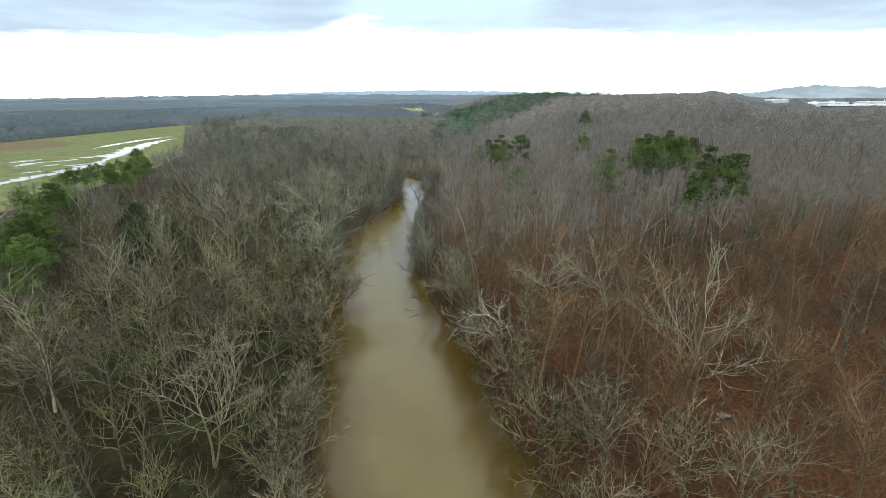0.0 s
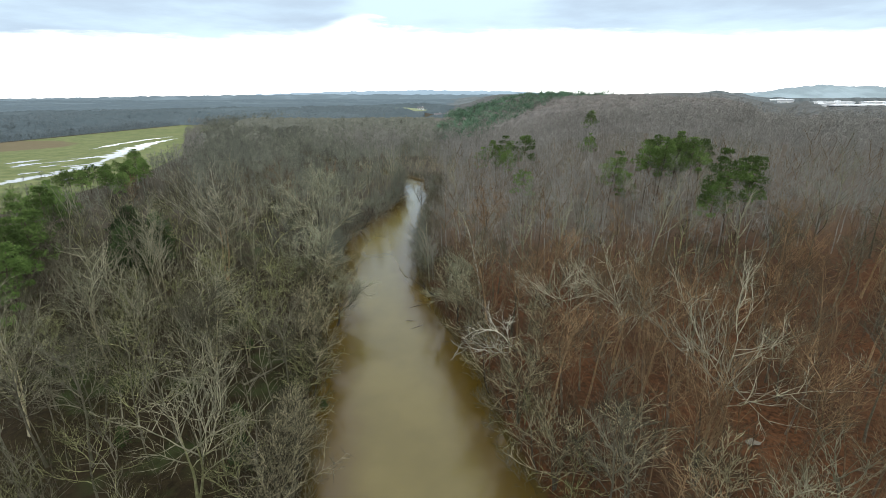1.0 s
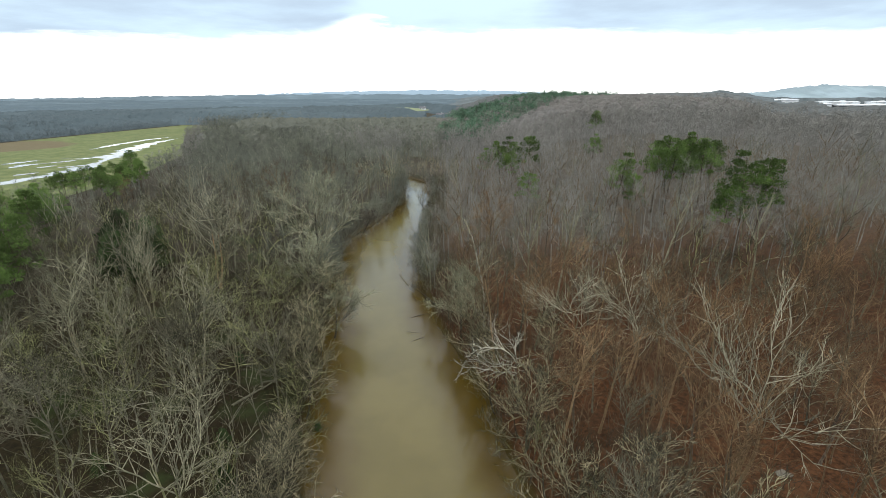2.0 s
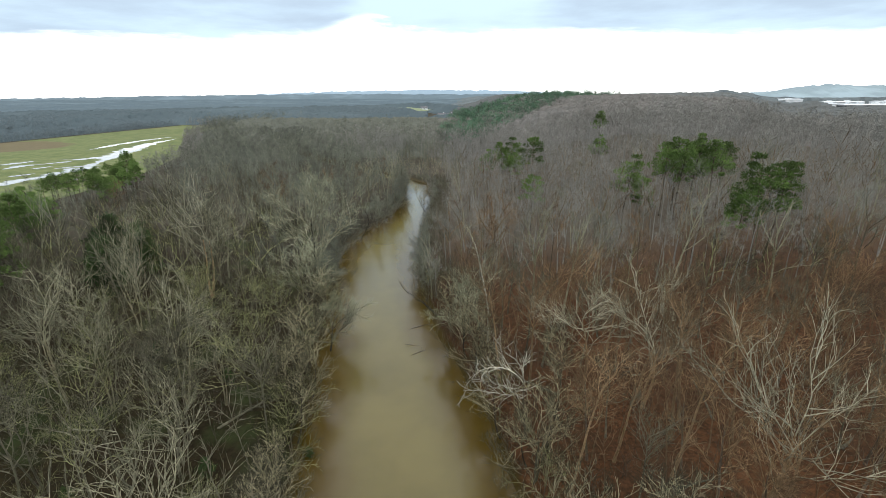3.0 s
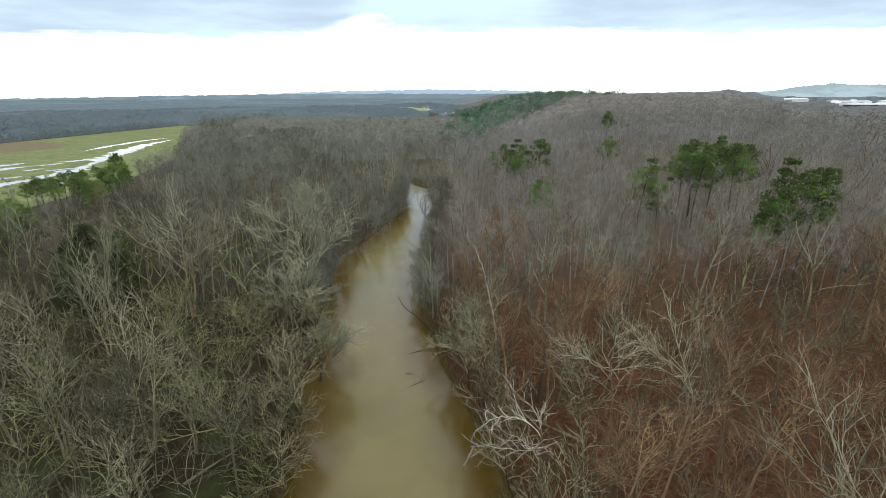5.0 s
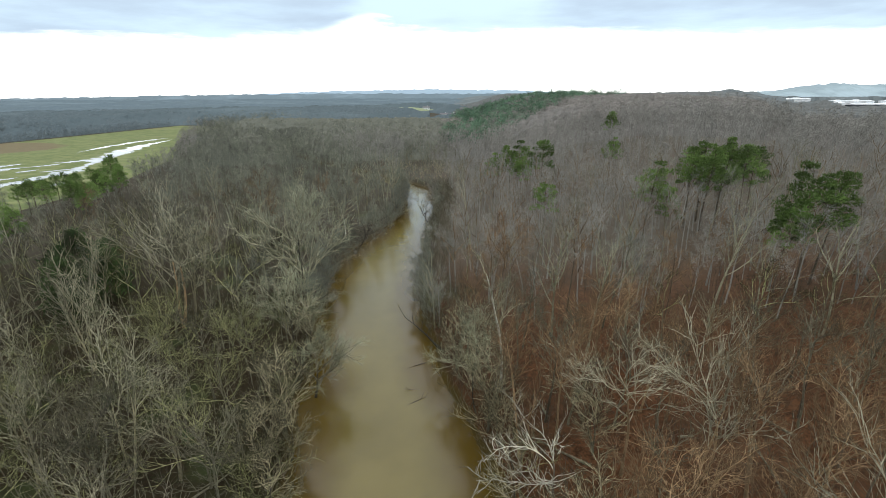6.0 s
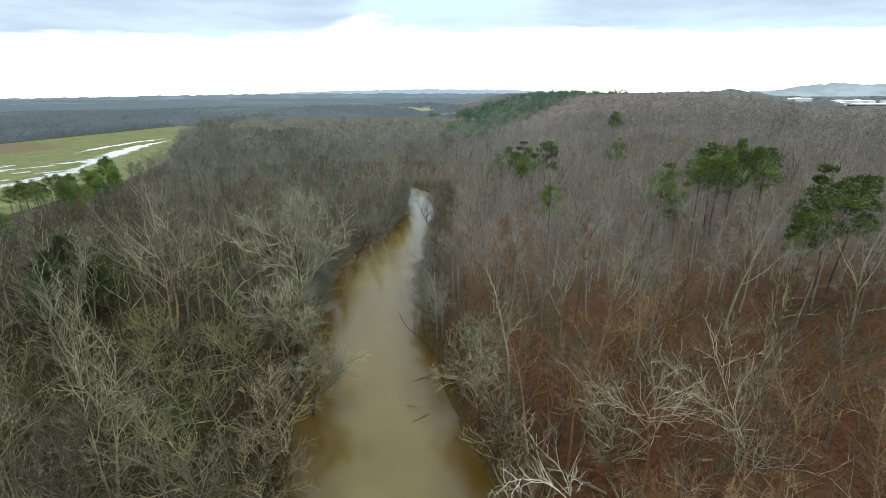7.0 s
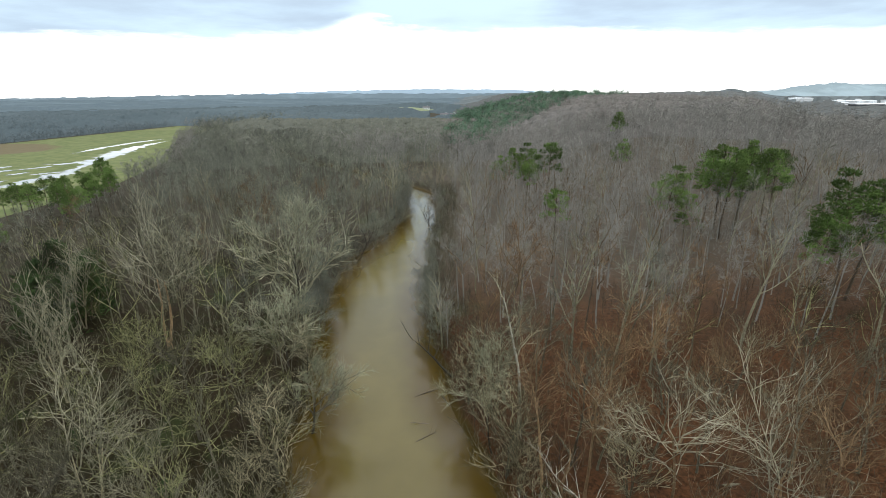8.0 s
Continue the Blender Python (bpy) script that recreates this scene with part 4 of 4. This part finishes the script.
def canopy_sheet(name, label, r0, r1, rows, cols, mats, cell, top):
    rr = r0 * (r1 / r0) ** np.linspace(0, 1, rows)
    aa = np.radians(np.linspace(-52, 52, cols))
    R, A = np.meshgrid(rr, aa, indexing="ij")
    x, y = R * np.sin(A), R * np.cos(A)
    z = land(x, y) + top * (0.62 + 0.38 * crowns(x, y, cell, 9)) + (vnoise(x / 90, y / 90, 8) - 0.5) * 5
    yard = (x > 760) & (x < 1300) & (y > 960) & (y < 1480)
    glade = ((x + 125) / 66) ** 2 + ((y - 1045) / 62) ** 2 < 1
    glade |= (x > -64) & (x < -12) & (y > 850) & (y < 990)
    near_field = in_field(x, y) | (field_gap(x, y) < 10)
    bare = near_field | (bank(x, y) < 4) | yard | glade
    z = z - 6.0 * np.exp(-((x + 105) / 110) ** 2) * step(620, 720, y) * step(1060, 960, y)
    z = land(x, y) + (z - land(x, y)) * np.clip((R / r0 - 1) / 0.13, 0, 1)
    z = land(x, y) + (z - land(x, y)) * np.clip((bank(x, y) - 2) / 22, 0, 1)
    z = land(x, y) + (z - land(x, y)) * np.clip((field_gap(x, y) - 12) / 55, 0, 1)
    ring = np.sqrt(((x + 125) / 66) ** 2 + ((y - 1045) / 62) ** 2)
    box = np.hypot(np.maximum(np.abs(x + 38) - 26, 0), np.maximum(np.abs(y - 920) - 70, 0))
    z = land(x, y) + (z - land(x, y)) * np.clip((ring - 1) / 0.5, 0.14, 1) * np.clip(box / 45, 0.3, 1)
    z = np.where(bare, land(x, y) - 3.5, z)
    ii = (np.arange(rows - 1)[:, None] * cols + np.arange(cols - 1)[None, :]).ravel()
    f = np.stack([ii, ii + cols, ii + cols + 1, ii + 1], 1)
    keep = ~bare.ravel()[f].all(1)
    mx_, my_ = x.ravel()[f].mean(1)[keep], y.ravel()[f].mean(1)[keep]
    blur = 60 * (vnoise(mx_ / 25, my_ / 25, 4) - 0.5)
    west = np.where(mx_ < -250 - 0.35 * (my_ - 400) + blur, 1, np.where(mx_ < -10 + blur, 2, 0)).astype(np.int32)
    return tagged(new(name, arrays(name, np.stack([x.ravel(), y.ravel(), z.ravel()], 1), f[keep], mats, west if len(mats) > 1 else None, smooth=False)), label, "woods", kind="stuff")


canopy_sheet("far_woods", "closed brown-grey canopy of leafless woods", 385, 740, 130, 420, [CANOPY_NEAR, CANOPY_HAZE_MID, CANOPY_RIVER], 9.0, 19)
canopy_sheet("valley_woods", "grey canopy of leafless woods down the valley", 640, 1320, 85, 380, [CANOPY_HAZE_EAST, CANOPY_HAZE_MID, CANOPY_HAZE_MID], 12.0, 20)
canopy_sheet("distant_woods", "blue-grey woods far across the valley", 1150, 4300, 105, 360, [CANOPY_HAZE, CANOPY_HAZE_FAR, CANOPY_HAZE_FAR], 31.0, 20)

fx, fy, rg = spots(-1000, 760, 250, 1000, 9.6, 15)
ok = (np.abs(fx) < 1.0 * fy) & (np.hypot(fx, fy) > 352 + rg.uniform(0, 60, len(fx))) & (np.hypot(fx, fy) < 560 + 250 * (fx < -250))
fx, fy = fx[ok], fy[ok]
tiny = set_of((71, 72, 73), 22, spread=7.0, r0=0.2, limbs=5, subs=2, sprays=4, low=0.5, twig_w=0.14, twig_l=3.0)
leafy = set_of((74, 75, 76), 13, spread=5.5, r0=0.2, limbs=5, subs=1, sprays=9, low=0.12, rise=0.6, twig_w=0.12, twig_l=2.6)
west = fx < -265 - 0.35 * (fy - 400)
middle = ~west & (fx < -5)
rim = np.zeros(len(fx), dtype=bool)
for ox, oy in ((34, 0), (0, -34), (24, -24), (-24, 0), (-12, -20)):
    rim |= in_field(fx + ox, fy + oy)


def edge_rows(i0, i1, gap, rows, first):
    """Trees in uneven rows just outside a stretch of the pasture's edge."""
    xs, ys = [], []
    for (ax, ay), (bx_, by_) in zip(FIELD_EDGE[i0:i1], FIELD_EDGE[i0 + 1:i1 + 1]):
        n = int(math.hypot(bx_ - ax, by_ - ay) / gap)
        ox, oy = (by_ - ay) / (n * gap), -(bx_ - ax) / (n * gap)
        for r in range(rows):
            u = (np.arange(n) + rg.rand(n)) / n
            o = first + r * 5.5 + rg.uniform(-1.5, 1.5, n)
            xs.append(ax + (bx_ - ax) * u + ox * o)
            ys.append(ay + (by_ - ay) * u + oy * o)
    return np.concatenate(xs), np.concatenate(ys)


rx_, ry_ = edge_rows(6, 8, 6.0, 4, 2.0)
qx_, qy_ = edge_rows(2, 6, 7.5, 3, 4.0)
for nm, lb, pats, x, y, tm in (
        ("treetops", "bare mauve-grey treetops of the far woods", tiny, fx[~west & ~rim & ~middle], fy[~west & ~rim & ~middle], TWIG_UPLAND_HAZED),
        ("river_treetops", "bare olive-grey treetops along the river", tiny, fx[middle & ~rim], fy[middle & ~rim], TWIG_VALLEY_HAZED),
        ("valley_treetops", "bare slate-grey treetops round the pasture", tiny, fx[west & ~rim], fy[west & ~rim], TWIG_SLATE_HAZED),
        ("wood_edge", "slate-grey wood edge along the pasture", leafy, rx_, ry_, TWIG_SLATE_HAZED),
        ("pasture_trees", "bare grey trees between the pasture and the river wood", [(t, l, c) for t, l, c in set_of((77, 78), 12, spread=5.0, r0=0.12, limbs=5, subs=2, sprays=8, low=0.25, twig_w=0.07)], qx_, qy_, TWIG_UPLAND_HAZED)):
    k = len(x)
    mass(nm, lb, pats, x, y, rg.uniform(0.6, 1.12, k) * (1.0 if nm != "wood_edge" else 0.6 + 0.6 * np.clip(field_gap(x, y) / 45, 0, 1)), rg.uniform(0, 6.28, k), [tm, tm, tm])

ux_, uy_ = edge_rows(6, 8, 4.2, 2, 0.5)
mass("edge_scrub", "low slate-grey scrub along the foot of the wood", brush, ux_, uy_, rg.uniform(0.5, 1.1, len(ux_)) * 1.2, rg.uniform(0, 6.28, len(ux_)), [TWIG_SLATE_HAZED, TWIG_SLATE_HAZED, TWIG_SLATE_HAZED])

va, ra = np.meshgrid(np.linspace(0, 2 * np.pi, 40), np.linspace(0.0, 1.0, 14))
vx, vy = -125 + 70 * ra * np.cos(va), 1045 + 66 * ra * np.sin(va)
vi = (np.arange(13)[:, None] * 40 + np.arange(39)[None, :]).ravel()
tagged(new("far_field", arrays("far_field", np.stack([vx.ravel(), vy.ravel(), land(vx, vy).ravel() + 0.6], 1), np.stack([vi, vi + 1, vi + 41, vi + 40], 1), [MEADOW], smooth=True)),
       "pale green hillside field far up the valley", "field", kind="structure")


# ---- hills on the skyline ----
def hill(name, label, xs0, xs1, y, crest, mat, depth, seed):
    n = 420
    x = np.linspace(xs0, xs1, n)
    z = crest(x) + (vnoise(x / 45, x * 0 + seed, seed) - 0.5) * 7 + (vnoise(x / 13, x * 0 + seed, seed + 1) - 0.5) * 4
    rows = [(-1.0, 0.0), (-0.6, 0.45), (-0.25, 0.85), (0.0, 1.0), (0.5, 0.6), (1.0, 0.0)]
    v = np.concatenate([np.stack([x, np.full(n, y + a * depth), z * b], 1) for a, b in rows])
    ii = (np.arange(len(rows) - 1)[:, None] * n + np.arange(n - 1)[None, :]).ravel()
    f = np.stack([ii, ii + 1, ii + 1 + n, ii + n], 1)
    return tagged(new(name, arrays(name, v, f, [mat], smooth=True)), label, "hill", kind="structure")


hill("hill_1", "long low wooded ridge in blue-grey distance", -4300, 900, 3300, lambda x: np.interp(x, [-4300, -3100, -1950, -900, -200, 300, 900], [28, 30, 46, 52, 48, 44, 20]), HILL_HAZE_NEAR, 300, 3)
hill("hill_2", "farthest pale blue ridge on the skyline", -3000, 1200, 4300, lambda x: np.interp(x, [-3000, -2000, -1150, -300, 350, 1200], [20, 46, 72, 84, 74, 40]), HILL_HAZE_FAR, 250, 5)
hill("hill_3", "rounded wooded hill beyond the white sheds", 1500, 3900, 3000, lambda x: np.interp(x, [1500, 1820, 2150, 2570, 3000, 3900], [30, 57, 95, 80, 86, 60]), HILL_HAZE_EAST, 350, 7)


# ---- the works on the plain ----
def wall_colour(k, pos, geo):
    return k.mix(k.span(k.noise(geo, 0.08, 4.0), 0.35, 0.65), (0.70, 0.72, 0.74), (0.84, 0.85, 0.86))


SHED_WHITE = surface("white_cladding", wall_colour, 0.5)
SHED_DARK = surface("dark_cladding", lambda k, pos, geo: k.mix(k.noise(geo, 0.1, 3.0), (0.05, 0.055, 0.065), (0.10, 0.105, 0.115)), 0.6)
ROOF_GREY = surface("pale_roof", lambda k, pos, geo: k.mix(k.noise(geo, 0.06, 4.0), (0.62, 0.66, 0.70), (0.80, 0.82, 0.84)), 0.5)


def block(name, x0, x1, y0, y1, z0, z1, mat, parent, pitch=0.0):
    """A straight-sided body with an optional ridge along its length."""
    bm = bmesh.new()
    ym = (y0 + y1) / 2
    low = [bm.verts.new((x, y, z0)) for x, y in ((x0, y0), (x1, y0), (x1, y1), (x0, y1))]
    topv = [bm.verts.new((x, y, z1)) for x, y in ((x0, y0), (x1, y0), (x1, y1), (x0, y1))]
    for a in range(4):
        b = (a + 1) % 4
        bm.faces.new((low[a], low[b], topv[b], topv[a]))
    if pitch:
        r0, r1 = bm.verts.new((x0, ym, z1 + pitch)), bm.verts.new((x1, ym, z1 + pitch))
        bm.faces.new((topv[0], topv[1], r1, r0))
        bm.faces.new((topv[2], topv[3], r0, r1))
        bm.faces.new((topv[1], topv[2], r1))
        bm.faces.new((topv[3], topv[0], r0))
    else:
        bm.faces.new(topv)
    m = bpy.data.meshes.new(name)
    bm.to_mesh(m)
    bm.free()
    m.materials.append(mat)
    return part(name, m, parent)


def shed(x, y, length, depth, height, label, dark=False, units=0, stack=0):
    z = float(land(x, y))
    root = tagged(new("factory_shed"), label, "industrial building", "sheds of the works")
    root.location = (x, y, z)
    block("wall", 0, length, 0, depth, -1.0, height - 1.2, SHED_DARK if dark else SHED_WHITE, root)
    block("fascia", -0.8, length + 0.8, -0.8, depth + 0.8, height - 1.2, height, SHED_WHITE, root)
    block("roof", -0.6, length + 0.6, -0.6, depth + 0.6, height + 0.004, height + 0.3, ROOF_GREY, root, pitch=1.6)
    rg = random.Random(int(x))
    for i in range(units):
        ux = length * (i + rg.uniform(0.2, 0.8)) / units
        uw, uh = rg.uniform(5, 14), rg.uniform(1.5, 4.5)
        block("roof_unit", ux, ux + uw, depth * 0.35, depth * 0.35 + 8, height + 0.5, height + 1.5 + uh, SHED_WHITE, root)
    for i in range(stack):
        ux = length * (i + 0.45) / stack
        tv, tf = [], []
        tube(tv, tf, [Vector((ux, depth * 0.5, height)), Vector((ux, depth * 0.5, height + 7)), Vector((ux, depth * 0.5, height + 13))], [2.0, 1.3, 1.0], 10)
        part("stack", arrays("stack", tv, tf, [SHED_WHITE], smooth=True), root)
    return root


shed(893, 1180, 312, 36, 7, "long dark-walled factory shed with a pale roof", dark=True, units=11, stack=1)
shed(806, 1200, 82, 30, 8, "white factory shed with rooftop units", units=4)
shed(800, 1320, 90, 24, 9, "white warehouse beside the works", units=1)
shed(920, 1310, 120, 24, 9, "white warehouse beside the works", units=2)
shed(1070, 1310, 150, 24, 9, "white warehouse beside the works", units=2)


# ---- drift wood in the river ----
def driftwood(x, y, z, length, r, turn, tip, label, forks, mat):
    rg = random.Random(int(x * 10 + y))
    root = tagged(new("fallen_log"), label, "log", "drift wood in the river")
    root.matrix_basis = pose(x, y, z, 0, 0, turn)
    v, f = [], []
    d = Vector((1, 0, tip))
    pts = stem(rg, Vector((0, 0, 0)), d, length, 6, 0.06, 0.0)
    tube(v, f, pts, [r * (1 - i / 7) + 0.03 for i in range(7)], 7)
    part("trunk", arrays("trunk", v, f, [mat], smooth=True), root)
    for i in range(forks):
        q, bd = along(pts, 0.35 + 0.6 * (i + rg.random()) / forks)
        v, f = [], []
        e = bd + beside(rg, bd) * 0.8 + Vector((0, 0, 0.5))
        tube(v, f, stem(rg, q, e, length * rg.uniform(0.12, 0.3), 4, 0.25, 0.05), [r * 0.4, r * 0.3, r * 0.22, r * 0.15, 0.015], 5)
        part("branch", arrays("branch", v, f, [mat], smooth=True), root)
    return root


driftwood(-4.4, 112.4, 1.1, 16.0, 0.27, 121, -0.05, "fallen dark trunk slanting from the bank into the river", 4, BARK_DARK)
driftwood(-13.8, 128.5, 0.05, 8.5, 0.09, 120, 0.05, "thin fallen pole lying in the water", 2, BARK_GREY)
driftwood(-11.8, 108.5, -0.1, 5.0, 0.07, 35, 0.12, "snagged branch sticking out of the water", 4, BARK_BROWN)
driftwood(-7.6, 102.0, -0.1, 4.0, 0.06, 190, 0.06, "snagged branch sticking out of the water", 3, BARK_BROWN)
driftwood(-10.5, 97.5, -0.12, 6.0, 0.09, 40, 0.05, "sunken limb breaking the water surface", 3, BARK_BROWN)


for x, y, ln, turn in ((24, 62, 11, 20), (16, 82, 9, 150), (38, 76, 12, 75), (30, 88, 8, 10), (46, 88, 10, 120), (20, 104, 9, 40), (12, 92, 7, 100), (52, 70, 9, 35), (-36, 72, 9, 60), (-52, 84, 10, 140)):
    log = driftwood(x, y, float(land(x, y)) + 0.12, ln, 0.2, turn, 0.01, "fallen grey trunk lying on the leaf litter", 3, BARK_GREY)
    log["group"] = "fallen trunks on the woodland floor"


# ---- evergreen shrubs under the bare trees ----
def evergreen(x, y, size, seed):
    rg = random.Random(seed)
    if size < 1.2:
        root = tagged(new("evergreen_shrub"), "dark green evergreen shrub under bare trees", "shrub", "evergreen shrubs")
    else:
        root = tagged(new("cedar_tree"), "dark green cedar standing among bare hardwoods", "tree", "cedars")
    tv, tf, cv, cf = [], [], [], []
    pts = stem(rg, Vector((0, 0, -0.3)), Vector((0, 0, 1)), 5.5, 5, 0.08, 0.05)
    tube(tv, tf, pts, [0.10, 0.085, 0.07, 0.05, 0.035, 0.02], 5)
    for i in range(70 if size < 1.2 else 150):
        t = 0.12 + 0.88 * rg.random()
        p, _ = along(pts, min(t, 0.99))
        r = 2.3 * (1.05 - t) ** 0.6
        a = rg.uniform(0, 6.28)
        o = p + Vector((math.cos(a), math.sin(a), rg.uniform(-0.1, 0.3))) * r * rg.uniform(0.3, 1)
        for _ in range(12):
            q = o + rnd(rg, 0.4)
            blade(cv, cf, q, q + rnd(rg, 0.45), 0.10, rg)
    part("trunk", arrays("trunk", tv, tf, [BARK_BROWN], smooth=True), root)
    part("foliage", arrays("foliage", cv, cf, [EVERGREEN]), root, "glossy dark green leaves")
    root.matrix_basis = stand(x, y, seed, size)


for i, (x, y, size) in enumerate(((-28.5, 54.5, 0.95), (-33, 63, 0.6), (-22, 70, 0.5), (-47, 58, 0.6), (-40, 84, 0.55), (-58, 92, 0.6),
                                  (-88, 122, 2.7), (-95, 130, 2.6), (-86, 131, 2.5), (-102, 142, 2.6), (-92, 140, 2.4))):
    evergreen(x, y, size, 90 + i)


# ---- pool among the trees ----
pool_z = float(land(42.0, 60.0)) + 0.35
pool_pts = []
for i in range(28):
    a = 2 * math.pi * i / 28
    r = 0.75 + 0.35 * noise.noise((math.cos(a) * 1.4, math.sin(a) * 1.4, 4.0))
    pool_pts.append((42.0 + 1.25 * r * math.cos(a), 60.0 + r * math.sin(a)))
sheet_on("woodland_pool", pool_pts, pool_z, POOL, "small pool of standing water among leaf litter", "pool")


# ---- farm houses up the valley ----
SLATE_ROOF = surface("slate_roof", lambda k, pos, geo: k.mix(k.noise(geo, 0.5, 3.0), (0.10, 0.10, 0.11), (0.18, 0.18, 0.19)), 0.7)
GLASS_DARK = surface("window_glass", lambda k, pos, geo: k.mix(k.noise(geo, 0.5, 2.0), (0.03, 0.035, 0.04), (0.06, 0.065, 0.07)), 0.1, spec=0.5)


def gable(parent, length, depth, height, rise):
    bm = bmesh.new()
    for side in (-1, 1):
        ys = ((-0.5, height - 0.15), (depth / 2, height + rise)) if side < 0 else ((depth / 2, height + rise), (depth + 0.5, height - 0.15))
        lowv = [bm.verts.new((x, y, z)) for (y, z) in ys for x in (-0.5, length + 0.5)]
        upv = [bm.verts.new(v.co + Vector((0, 0, 0.25))) for v in lowv]
        for a, b, c, d in ((0, 1, 3, 2),):
            bm.faces.new((lowv[a], lowv[b], lowv[c], lowv[d]))
            bm.faces.new((upv[a], upv[b], upv[c], upv[d]))
        for a, b in ((0, 1), (1, 3), (3, 2), (2, 0)):
            bm.faces.new((lowv[a], lowv[b], upv[b], upv[a]))
    m = bpy.data.meshes.new("roof")
    bm.to_mesh(m)
    bm.free()
    m.materials.append(SLATE_ROOF)
    return part("roof", m, parent)


def farmhouse(x, y, length, depth, turn):
    root = tagged(new("farm_house"), "small white farm house with a dark gable roof", "house", "farm houses up the valley")
    root.matrix_basis = pose(x, y, float(land(x, y)), 0, 0, turn)
    block("wall", 0, length, 0, depth, -1.5, 3.2, SHED_WHITE, root, pitch=2.3)
    roof = gable(root, length, depth, 3.25, 2.5)
    block("chimney", length * 0.7, length * 0.7 + 0.9, depth * 0.45, depth * 0.45 + 0.9, 4.5, 7.0, SHED_WHITE, roof)
    for i in range(3):
        block("window", 1.6 + i * length / 3.2, 2.9 + i * length / 3.2, -0.06, 0.04, 1.1, 2.4, GLASS_DARK, root)
    block("door", length * 0.55, length * 0.55 + 1.0, -0.07, 0.03, 0.0, 2.1, SHED_DARK, root)


farmhouse(-44, 955, 15, 9, 12)
farmhouse(-28, 968, 11, 8, -20)
farmhouse(-84, 1030, 14, 9, 5)
